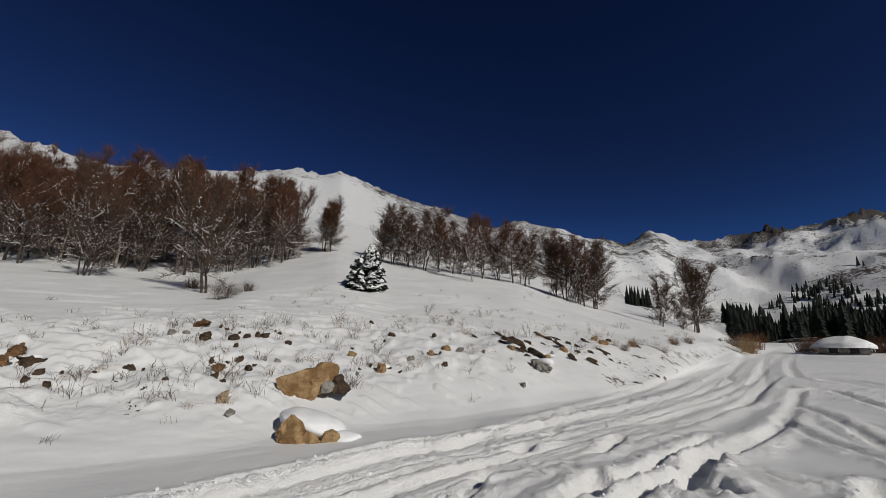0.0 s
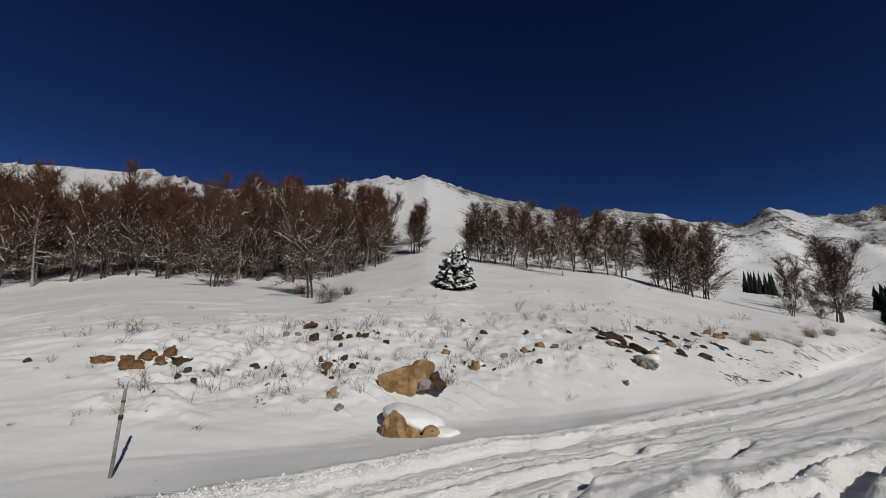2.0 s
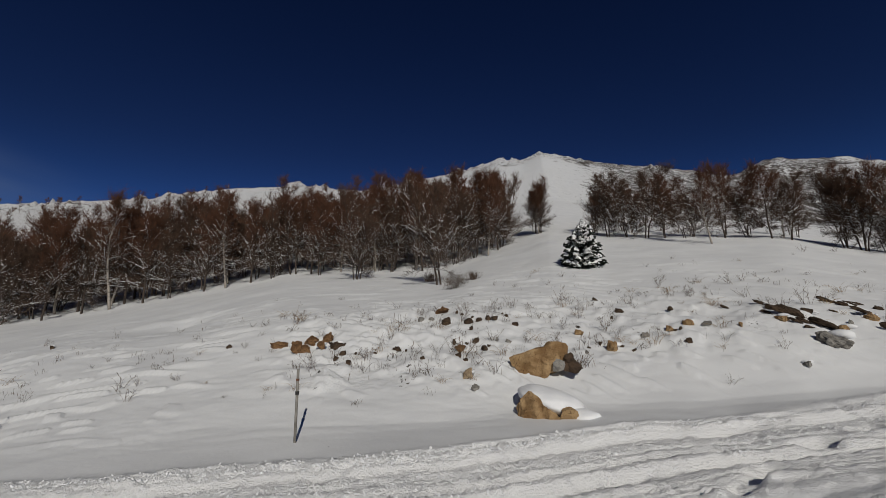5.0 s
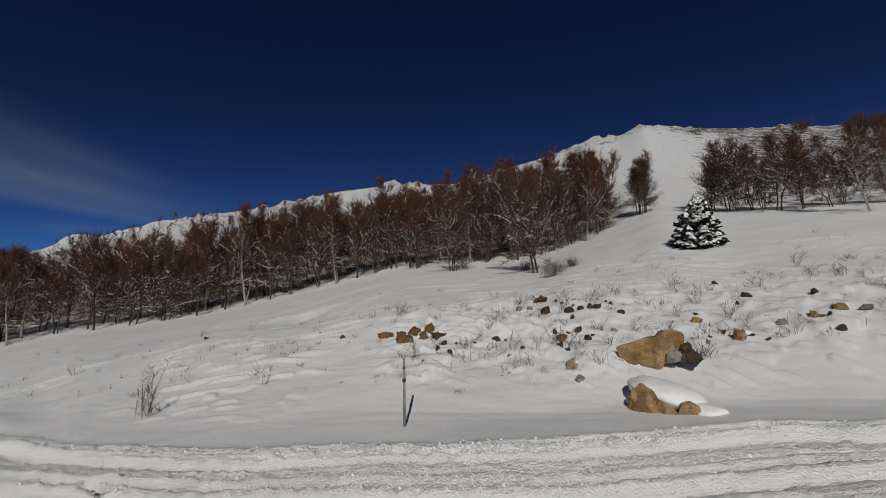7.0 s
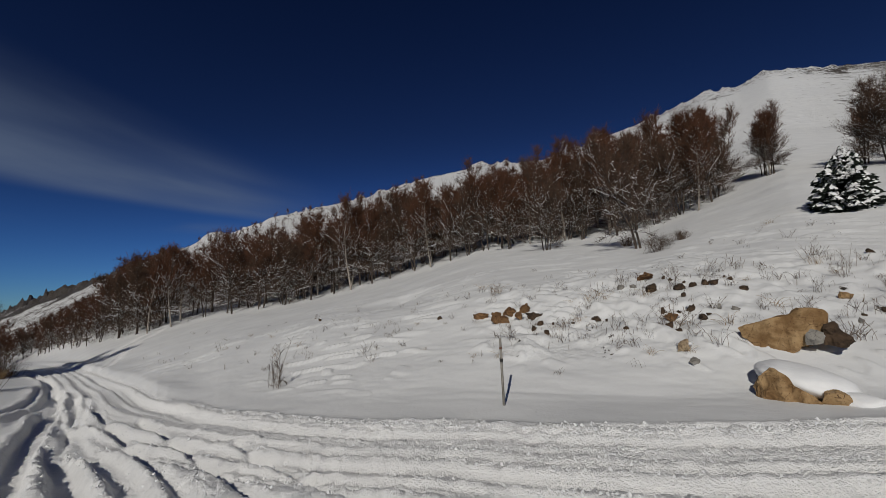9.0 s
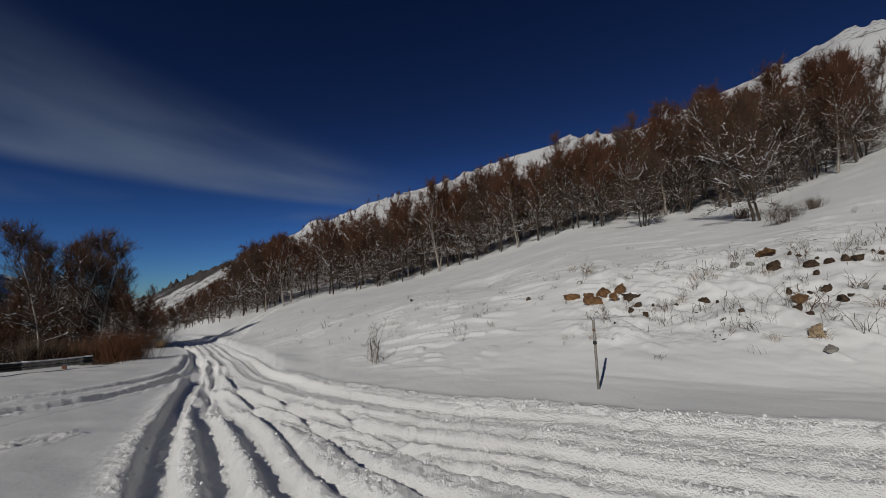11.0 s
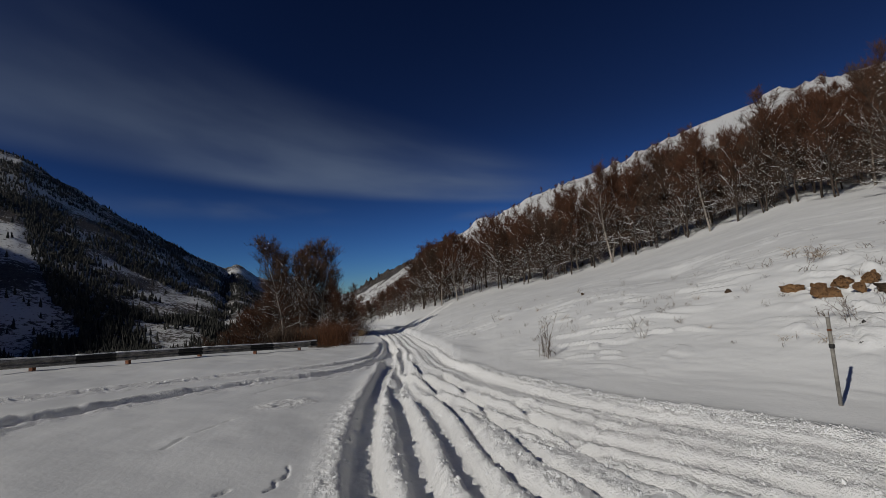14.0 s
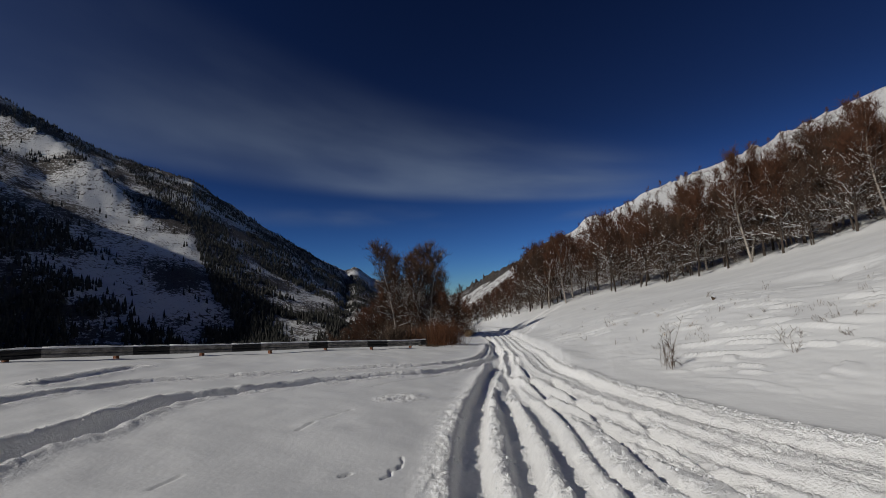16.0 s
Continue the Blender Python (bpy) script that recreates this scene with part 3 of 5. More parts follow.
    # the trampled turning place
    field = smooth(az, -4, -14) * smooth(lane, -0.5, -1.2) * smooth(r, 2.4, 3.4) * smooth(r, 45, 18) * (az > -56)
    field = field * smooth(fbm(x * 0.35, y * 0.35, 2, 84), 0.15, 0.4)
    z = z + field * (0.03 * np.abs(fbm(x * 3.2, y * 3.2, 4, 83, 0.75)) - 0.01)
    churn = np.maximum(churn, 0.85 * field)
    # drifts and wind ripples
    wild = smooth(q, 1.02, 1.3)
    z = z + 0.05 * wild * smooth(r, 3, 9) * fbm(x * 0.35, y * 0.35, 3, 51) * smooth(r, 200, 60)
    z = z + 0.007 * wild * fbm(x * 0.8 + y * 0.5, y * 2.6 - x * 1.4, 4, 56, 0.6) * smooth(r, 60, 20)
    scour = smooth(fbm(x * 0.22, y * 0.22, 2, 57), -0.05, 0.4) * wild * smooth(r, 45, 16)
    z = z + 0.012 * scour * np.abs(fbm(x * 1.1 + y * 0.8, y * 2.4 - x * 1.6, 3, 58, 0.55))
    a = radians(-28)
    wu, wv = -np.radians(az) * 13, r
    wu, wv = wu * math.cos(a) + wv * math.sin(a), wv * math.cos(a) - wu * math.sin(a)
    blade = vnoise(wu * 1.3 + 0.4 * vnoise(wu * 0.7, wv * 2, 66), wv * 6.5, 67)
    torn = smooth(fbm(x * 0.45, y * 0.45, 2, 68), -0.5, 0.15) * smooth(q, 1.15, 1.4) * smooth(r, 32, 18) * smooth(az, -38, -30) * smooth(az, 97, 90)
    z = z + 0.055 * torn * smooth(blade, 0.36, 0.54)
    hollow = np.exp(-((az - 62) / 5) ** 2 - ((r - 21) / 4) ** 2)
    z = z - 0.22 * hollow * (1 + fbm(x * 0.4, y * 0.4, 2, 91))
    z = z + 0.03 * (1 - wild) * (1 - churn) * fbm(x * 0.7, y * 0.7, 3, 71) * smooth(r, 80, 30)
    # mountains: ribs and gullies that run downhill, crags along the crest
    far = smooth(r, 130, 420)
    skyline = by_bearing(HIGH + HIGH2 + HIGH3, az, 3)
    up = np.clip(r / skyline, 0, 1.6)
    under_crest = np.where(up < 1, smooth(up, 1.0, 0.86), 1)
    right = smooth(az, 2, -12)
    wx, wy = x + 60 * fbm(x / 240, y / 240, 2, 98), y + 60 * fbm(x / 240, y / 240, 2, 99)
    ribs = np.abs(fbm(wx / 330, wy / 330, 3, 101, 0.45))
    z = z + far * r * (0.012 + 0.045 * right) * (0.30 - ribs) * under_crest
    z = z + far * r * (0.005 + 0.011 * right) * (0.3 - np.abs(fbm(x / 75, y / 75, 3, 103, 0.5))) * under_crest
    z = z + smooth(r, 70, 200) * r * 0.0022 * fbm(x / 26, y / 26, 4, 111, 0.6)
    crag = np.abs(fbm(x / 11, y / 11, 4, 121, 0.65))
    bold = np.clip(0.45 + 0.9 * fbm(az * 0.30, r * 0, 3, 123), 0.05, 1.3)
    z = z + smooth(r, 150, 300) * r * 0.0115 * (crag - 0.25) * bold * smooth(up, 0.74, 0.97) * smooth(az, 120, 100)
    rock = np.maximum(rock, smooth(r, 60, 160) * (0.20 + 0.26 * bold * smooth(up, 0.62, 0.98) + 0.04 * right))
    rock = rock + far * (0.34 - 0.12 * right) * np.clip(fbm(x / 60, y / 60, 4, 131, 0.6) + 0.02, 0, 1) * (1 - smooth(az, 104, 118) * 0.6)
    rock = rock + right * 0.30 * smooth(up, .86, .97) * np.clip(bold, 0.3, 1) * smooth(r, 300, 500)
    rock = rock + 0.40 * np.exp(-((az + 2) / 11) ** 2) * smooth(r, 60, 140) * smooth(r, 1100, 700)
    rock = rock + 0.22 * np.exp(-((az + 13) / 4) ** 2 - ((r - 330) / 150) ** 2)
    rock = rock + far * right * (0.26 * smooth(ribs, 0.08, 0.01) + 0.10 * smooth(fbm(x / 200, y / 200, 2, 137), 0, .6)) * (0.6 + 0.8 * fbm(x / 35, y / 35, 2, 139))
    rock = np.where((az > 84) & (az < 104), rock + 0.20 * smooth(az, 86, 92) * smooth(r, 180, 300), rock)
    rock = rock * (1 - 0.4 * np.exp(-((az - 19) / 9) ** 2) * smooth(up, 0.90, 0.74))
    rock = rock + 0.13 * smooth(az, -14, -6) * smooth(az, 62, 50) * smooth(up, 0.86, 0.96)
    rock = rock + 0.22 * smooth(az, -42, -46) * smooth(up, .7, .85) + 0.05 * smooth(az, -9, -13) * smooth(az, -27, -22) * smooth(r, 230, 330)
    rock = np.where((az > -14) & (az < 82), np.minimum(rock, 0.37 + 0.12 * smooth(az, 15, 9)), rock)
    rock = rock * (1 - 0.85 * smooth(az, 111, 113) * smooth(az, 119.2, 118.6) * smooth(r, 1400, 1500))
    # the spur of the mountain across the valley
    spur_x = -395 - 0.04 * (y + 400)
    crest = np.interp(-y, [200, 250, 355, 440, 560, 715, 900, 1100], [-100, -60, -12, 80, 195, 285, 330, 330])
    cuts = 9 * np.abs(fbm(y / 70 + 0.5 * fbm(x / 50, y / 50, 2, 143), x / 150, 3, 144))
    spur = crest - np.abs(x - spur_x + 10 * fbm(x / 60, y / 60, 3, 141)) * 0.74 - cuts * smooth(np.abs(x - spur_x), 5, 70)
    valley = (az > 112) & (az < 200) & (r > 150)
    z = np.where(valley, np.maximum(z, spur + 2.2 * fbm(x / 16, y / 30, 4, 151, 0.6)), z)
    rock = np.where(valley, np.maximum(rock * 0.8, 0.47 + 0.20 * fbm(x / 60, y / 40, 3, 161)), rock)
    # leaf litter and undergrowth beneath the woods
    foot = by_bearing(BANK + BANK2, az, 3)
    under = smooth(r / foot, 1.02, 1.25) * smooth(r / foot, 4.2, 2.4) * smooth(az, 24, 30) * smooth(az, 106, 100)
    under = np.maximum(under, smooth(r / foot, 1.02, 1.25) * smooth(r, 420, 330) * smooth(az, 55, 62) * smooth(az, 104, 100) * 0.7)
    wood = under * 0.36
    steep = smooth(r, 22, 26) * smooth(r, 200, 90) * smooth(az, 104, 107)
    wood = np.maximum(wood, steep)
    wood = np.maximum(wood, 0.32 * conifers(x, y, z, az, r))
    # the rough stony band of the bank
    band = smooth(q, 1.35, 1.55) * smooth(r, 17, 13) * smooth(az, -37, -32) * smooth(az, 56, 46)
    z = z + band * (0.06 * fbm(x * 1.1, y * 1.1, 4, 171, 0.6) + 0.05 * smooth(vnoise(x * 3.7, y * 3.7, 175), 0.2, 0.6))
    tufts = smooth(fbm(x * 0.5, y * 0.5, 2, 181), -.1, .6)
    wood = np.maximum(wood, band * (0.09 + 0.12 * tufts))
    bald = smooth(az, -16, -22) * smooth(az, -36, -33) * smooth(q, 1.1, 1.2) * smooth(q, 1.6, 1.35)
    wood = np.maximum(wood, bald * 0.26)
    return z, np.clip(rock, 0, 1), np.clip(churn, 0, 1), np.clip(wood, 0, 1)


def height(x, y):
    """The snow's height at one place in plan."""
    r, az = math.hypot(x, y), math.degrees(math.atan2(-x, y))
    a, q = np.array([az]), np.array([r])
    return float(relief(a, q, np.array([float(x)]), np.array([float(y)]), land(a, q))[0][0])


RAYS = {}


def place(az, el, nearest=2.5):
    """The place on the land at a bearing and height angle from the road's turning point."""
    key = round(az, 1)
    if key not in RAYS:
        r = np.geomspace(2.5, 1400, 900)
        a = np.full_like(r, az)
        x, y = -np.sin(np.radians(a)) * r, np.cos(np.radians(a)) * r
        RAYS[key] = (r, relief(a, r, x, y, land(a, r))[0])
    r, z = RAYS[key]
    over = np.nonzero((z - EYE) / r >= math.tan(radians(el)))[0]
    over = over[r[over] >= nearest]
    k = over[0] if len(over) else len(r) - 1
    x, y = bearing(az, r[k])
    return Vector((x, y, z[k]))


def build_ground():
    az = np.concatenate([np.arange(-54, 62, 0.3), np.arange(62, 116, 0.16), np.arange(116, 160, 0.3), np.arange(160, 305.9, 2.0)])
    rings = [0.35]
    while rings[-1] < 4500:
        q = rings[-1]
        rings.append(q + (.14 if q < 2.4 else max(.032, .0088 * (q - 3.4)) if q < 30 else min(.0105 + .0003 * (q - 30), .026) * q))
    rings = np.array(rings)
    A, Q = np.meshgrid(az, rings, indexing="ij")
    X, Y = -np.sin(np.radians(A)) * Q, np.cos(np.radians(A)) * Q
    Z = land(A.ravel(), Q.ravel())
    Zr, rock, churn, wood = relief(A.ravel(), Q.ravel(), X.ravel(), Y.ravel(), Z)
    Zr, rock, churn, wood = (v.reshape(Q.shape) for v in (Zr, rock, churn, wood))
    n, m = Q.shape
    verts = np.concatenate([np.stack([X, Y, Zr], -1).reshape(-1, 3), [[0, 0, float(Zr[:, 0].mean())]]])
    i, j = np.meshgrid(np.arange(n), np.arange(m - 1), indexing="ij")
    i2 = (i + 1) % n
    quads = np.stack([i * m + j, i2 * m + j, i2 * m + j + 1, i * m + j + 1], -1).reshape(-1, 4)[:, ::-1]
    tris = [(n * m, ((k + 1) % n) * m, k * m)[::-1] for k in range(n)]
    me = bpy.data.meshes.new("ground")
    loops = np.concatenate([quads.ravel(), np.array(tris).ravel()]).astype(np.int32)
    starts = np.concatenate([np.arange(len(quads)) * 4, len(quads) * 4 + np.arange(len(tris)) * 3]).astype(np.int32)
    me.vertices.add(len(verts))
    me.vertices.foreach_set("co", verts.astype(np.float32).ravel())
    me.loops.add(len(loops))
    me.loops.foreach_set("vertex_index", loops)
    me.polygons.add(len(starts))
    me.polygons.foreach_set("loop_start", starts)
    me.polygons.foreach_set("use_smooth", np.ones(len(starts), bool))
    lane, along = (v.reshape(Q.shape) for v in road_lane(A.ravel(), Q.ravel(), X.ravel(), Y.ravel()))
    for name, v in (("rock", rock), ("churn", churn), ("wood", wood), ("lane", lane), ("along", along)):
        layer = me.attributes.new(name, "FLOAT", "POINT")
        layer.data.foreach_set("value", np.append(v.ravel(), 0).astype(np.float32))
    me.materials.append(SNOW_GROUND)
    me.update(calc_edges=True)
    me.validate()
    return tagged(new("ground", me), "snow-covered valley road, banks and mountainsides in low sun", "ground", kind="structure")


ground = build_ground()


# ---- trees ----
BARK_WHITE = two_tone("white_birch_bark", (0.08, 0.065, 0.055), (0.42, 0.385, 0.34), 4.0, 0.75, (0.4, 0.01), (0.6, 0.6, 3.0), (0.34, 0.46))

def birch_shapes(seed, tall, stems, spread, bare, fine=True):
    """Meshes of a leafless birch: trunk, branching, crown of twigs, snow on the boughs."""
    rng = random.Random(seed)
    trunk, limbs, twigs, snow = Soup(), Soup(), Soup(), Soup()
    many, seconds, thirds, width = ((52, 8, 10, .0098) if fine else (27, 5, 10, .021))

    def way(yaw, rise):
        return Vector((math.cos(yaw) * math.cos(rise), math.sin(yaw) * math.cos(rise), math.sin(rise)))

    for s in range(stems):
        yaw0, tilt = rng.uniform(0, 6.28), (rng.uniform(.02, .09) if stems == 1 else rng.uniform(.05, .17))
        top = tall * (1 if s == 0 else rng.uniform(.68, .97))
        p = Vector((rng.uniform(-.2, .2) * (stems > 1), rng.uniform(-.2, .2) * (stems > 1), -.35))
        d = way(yaw0, math.pi / 2 - tilt)
        pts, rad, steps = [p.copy()], [tall * (.0125 if bare < .3 else .0085) / stems ** .4], 9
        for k in range(steps):
            d = (d + Vector((rng.gauss(0, .07), rng.gauss(0, .07), .08))).normalized()
            p = p + d * (top + .35) / steps
            pts.append(p.copy())
            rad.append(rad[0] * (1 - .92 * (k + 1) / steps))
        trunk.tube(pts, rad, 6 if fine else 4)
        boughs = int(many / stems ** .75)
        for b in range(boughs):
            f = bare + (.98 - bare) * ((b + rng.random()) / boughs) ** .9
            k = f * steps
            i = min(int(k), steps - 1)
            base = pts[i].lerp(pts[i + 1], k - i)
            g = (f - bare) / (1 - bare)
            shape = (.78 + .25 * g) if g < .45 else (.89 * (1 - ((g - .45) / .62) ** 1.8))
            length = spread * tall * .46 * max(shape, .12) * rng.uniform(.5, 1.25) + .3
            yaw = rng.uniform(0, 6.28)
            rise = rng.uniform(.6, 1.25) if f > .6 else rng.uniform(.25, .9) if f > .32 else rng.uniform(-.05, .5)
            dd = way(yaw, rise)
            q, lp = base.copy(), [base.copy()]
            seg = 4 if fine else 2
            lift = .10 if f > .32 else -.01
            for j in range(seg):
                dd = (dd + Vector((rng.gauss(0, .12), rng.gauss(0, .12), rng.gauss(lift, .09)))).normalized()
                q = q + dd * length / seg
                lp.append(q.copy())
            r0 = max(.009, rad[i] * .30)
            if fine:
                limbs.tube(lp, [r0 * (1 - .8 * j / seg) for j in range(seg + 1)], 3)
            else:
                side = dd.orthogonal().normalized() * r0
                limbs.add([lp[0] - side, lp[0] + side, lp[1] + side * .7, lp[1] - side * .7, lp[2]], [(0, 1, 2, 3), (3, 2, 4)])
            white = rng.random() < (.85 if f < .6 else .25)
            if white and rng.random() < .3:
                ribbon_snow(snow, lp[:3] if rng.random() < .5 else lp[1:], r0 + .004, rng)
            for c in range(seconds):
                kk = rng.uniform(.15, 1) * seg
                ii = min(int(kk), seg - 1)
                b2 = lp[ii].lerp(lp[ii + 1], kk - ii)
                d2 = (dd + Vector((rng.gauss(0, .5), rng.gauss(0, .5), rng.gauss(.15, .35)))).normalized()
                l2 = rng.uniform(.4, 1.0) * (.45 + .55 * shape)
                mid = b2 + d2 * l2 * .5 + Vector((0, 0, rng.gauss(0, .05)))
                end = b2 + d2 * l2 + Vector((rng.gauss(0, .08), rng.gauss(0, .08), rng.gauss(0, .1)))
                across = Matrix.Rotation(rng.uniform(0, 6.28), 3, d2) @ (d2.orthogonal().normalized() * .010)
                if fine:
                    limbs.add([b2 - across, b2 + across, end], [(0, 1, 2)])
                if white and fine:
                    clump(snow, b2.lerp(end, rng.random()), rng.uniform(.016, .046), rng)
                if white and rng.random() < (.40 if fine else .3):
                    ribbon_snow(snow, [b2, mid, end] if rng.random() < .4 else [b2, mid], .008 if fine else .015, rng)
                for t in range(thirds):
                    h = rng.uniform(.05, 1)
                    a = b2.lerp(mid, h * 2) if h < .5 else mid.lerp(end, h * 2 - 1)
                    d3 = (d2 * .7 + Vector((rng.gauss(0, .6), rng.gauss(0, .6), rng.gauss(.45, .45)))).normalized()
                    tip = a + d3 * rng.uniform(.3, .85) * (.75 + .25 * min(1, shape * 1.6))
                    w = Matrix.Rotation(rng.uniform(0, 6.28), 3, d3) @ (d3.orthogonal().normalized() * width)
                    twigs.add([a - w, a + w, tip], [(0, 1, 2)])
    twigs.up = [max(0.0, min(1.0, v[2] / tall)) for v in twigs.v]
    return trunk, limbs, twigs, snow


def clump(snow, p, h, rng):
    ring = [p + Vector((math.cos(a) * h * 1.4, math.sin(a) * h * 1.4, 0)) for a in (0, 2.1, 4.2)]
    snow.add(ring + [p + Vector((0, 0, h * 1.5))], [(0, 1, 3), (1, 2, 3), (2, 0, 3)])


def ribbon_snow(snow, pts, r, rng):
    verts, faces = [], []
    for p in pts:
        j = rng.uniform(.6, 1.3)
        verts += [p + Vector((-r * .9, -r * .5, r * .5)), p + Vector((0, 0, r * 1.0 + .018 * j)), p + Vector((r * .9, r * .5, r * .5))]
    for i in range(len(pts) - 1):
        a = i * 3
        faces += [(a, a + 1, a + 4, a + 3), (a + 1, a + 2, a + 5, a + 4)]
    snow.add(verts, faces)


def make_birch(seed, tall, stems, spread, bare, bark, twig, label, fine=True):
    tree = new("birch_tree")
    tr, li, tw, sn = birch_shapes(seed, tall, stems, spread, bare, fine)
    part("trunk", tr, bark, tree, smooth=True)
    boughs = tagged(part("branching", li, BARK_DARK, tree), kind="stuff")
    tagged(part("crown", tw, twig, tree, "dense fine " + ("rust-brown" if twig is TWIG_RUST else "grey-brown") + " twigs"), kind="stuff")
    tagged(part("snow", sn, SNOW, boughs, "snow lying along the boughs"), kind="stuff")
    return tagged(tree, label, "tree", "leafless birch woods")


RUSTY = "leafless birch with rust-brown twigs and snow on its boughs"
GREY = "leafless grey-brown tree with snowy branches on the slope"
BIRCHES = [
    make_birch(11, 8.0, 1, .50, .20, BARK_BIRCH, TWIG_RUST, RUSTY),
    make_birch(12, 7.4, 1, .54, .18, BARK_DARK, TWIG_RUST, RUSTY),
    make_birch(13, 7.8, 3, .46, .20, BARK_DARK, TWIG_RUST, RUSTY),
    make_birch(14, 6.8, 4, .50, .14, BARK_DARK, TWIG_BROWN, GREY),
    make_birch(15, 7.2, 2, .50, .19, BARK_DARK, TWIG_BROWN, GREY),
    make_birch(16, 8.6, 1, .44, .24, BARK_BIRCH, TWIG_RUST, RUSTY),
    make_birch(17, 6.6, 2, .58, .17, BARK_DARK, TWIG_BROWN, GREY),
    make_birch(27, 9.0, 1, .46, .30, BARK_WHITE, TWIG_BROWN, RUSTY),
]
used = set()
FAR_SPOTS = []


def plant(kind, at, turn, size, label=""):
    """Sets a tree: the first of a kind is the built one, the rest are copies."""
    if kind >= 8:
        FAR_SPOTS.append((kind, at, turn, size))
        return None
    src = BIRCHES[kind]
    m = pose(at.x, at.y, at.z - .1, 0, 0, turn)
    if kind in used:
        ob = copy_thing(src, m)
    else:
        used.add(kind)
        ob = src
        ob.matrix_basis = m
    ob.scale = (size * random.uniform(.92, 1.1), size * random.uniform(.92, 1.1), size)
    if label:
        ob["label"] = label
    return ob


# single trees that stand out: bearing, height angle of the foot, kind, size
SINGLE = [(30.2, 5.8, 4, .86), (23.4, 9.6, 0, .85), (16.5, 12.3, 2, .75), (16.0, 12.35, 1, .70), (17.0, 12.4, 2, .68), (16.25, 12.3, 0, .66), (16.75, 12.35, 1, .64), (41.5, 6.5, 3, .9), (39, 7.6, 0, .95), (46.5, 7.0, 2, .8), (5.3, 11.0, 6, .95), (3.0, 10.6, 4, .95), (7.4, 11.2, 3, .9),
          (9.0, 11.6, 6, .95), (1.0, 10.4, 2, .7), (-1.2, 10.1, 4, .6), (-3.9, 9.1, 0, .72), (-5.2, 9.6, 1, .75), (-9.4, 9.0, 1, .7), (-11, 8.6, 4, .6)]
SINGLE2 = [(-15.0, 7.2, 6, .9), (-16.3, 6.7, 2, .88), (-17.9, 6.3, 3, .8), (-19.9, 5.6, 6, 1.0), (-20.1, 5.55, 4, .82), (-19.7, 5.6, 6, .9), (-16.4, 6.7, 4, .8), (-15.1, 7.2, 4, .8), (-18.0, 6.3, 6, .6), (-18.6, 5.9, 1, .9), (-27.4, 3.4, 3, .62), (-31.0, 2.7, 6, 1.05), (-31.2, 2.75, 1, .98), (-30.8, 2.7, 4, .9), (-29.6, 3.0, 3, .5), (-7.4, 9.4, 3, .62)]
rng = random.Random(5)
for az, el, kind, size in SINGLE + SINGLE2:
    plant(kind, place(az, el, 14), rng.uniform(0, 360), size * (.84 if -4 < az < 10 or -21 < az < -14 else 1))
# the woods
taken = []
for az0, az1, count, near, deep in ((20.5, 34, 18, 1.03, .16), (34, 60, 40, 1.03, .18), (60, 80, 34, 1.03, .18), (80, 104, 36, 1.03, .18), (-12, 10, 9, 1.02, .2), (-12, 11, 18, 1.1, .6),
                                    (20.5, 30, 30, 1.1, .8), (30, 60, 112, 1.15, 1.6), (58, 90, 112, 1.15, 1.8), (58, 96, 95, 2.4, 4.2), (88, 104, 70, 1.1, 1.4), (91, 104, 60, 1.0, .7)):
    made, tries = 0, 0
    while made < count and tries < 3000:
        tries += 1
        az = rng.uniform(az0, az1)
        foot = float(by_bearing(BANK + BANK2, np.array([az]), 3)[0])
        q = foot * (near + deep * rng.random() ** 1.3)
        x, y = bearing(az, q)
        gap = 1.3 + .008 * q
        room = 1.2
        if az > 89:
            room = (EYE + q * math.tan(radians(np.interp(az, [89, 91, 93, 95, 99.5, 101.5, 104], [10, 7.6, 5.6, 3.5, .3, -.8, -1.3]))) - height(x, y)) / 8
            if room < .3:
                continue
        if any((x - a) ** 2 + (y - b) ** 2 < gap * gap for a, b in taken):
            continue
        taken.append((x, y))
        kind = rng.choice((0, 1, 2, 2, 3, 4, 5, 1, 6) if deep < .5 else (11, 8, 9, 10, 10, 11))
        plant(kind, Vector((x, y, height(x, y))), rng.uniform(0, 360), rng.uniform(.85, 1.22) * (1 + .05 * (az > 60)) * (.62 if az < 15 else .92 if az < 57 else 1) if room > 1 else room * rng.uniform(.7, 1))
        made += 1
# the clump below the road, by the guard rail
for az, q, kind, size in ((109.2, 37, 7, 1.0), (111.8, 36, 7, .98), (107.4, 36, 7, .9), (105.6, 40, 6, .75), (113.6, 41, 7, .85), (114.8, 39, 2, .7), (110, 44, 7, 1.1), (106.5, 45, 5, .95), (112.6, 46, 0, .95), (104.6, 48, 3, .7), (117, 46, 3, .6), (108.3, 41, 5, 1.05),
                          (110.7, 40, 7, 1.0), (106.2, 38, 7, .8), (115.6, 37, 2, .6), (116.6, 41, 1, .65), (113, 38, 2, .7), (105.2, 36, 2, .55), (103.8, 42, 2, .55), (117.8, 40, 2, .5), (119.5, 38, 3, .45), (110.4, 36, 2, .5), (108.2, 37, 2, .55)):
    x, y = bearing(az, q)
    plant(kind, Vector((x, y, height(x, y))), rng.uniform(0, 360), size * 1.08, "tall leafless birch with rusty twigs below the guard rail")


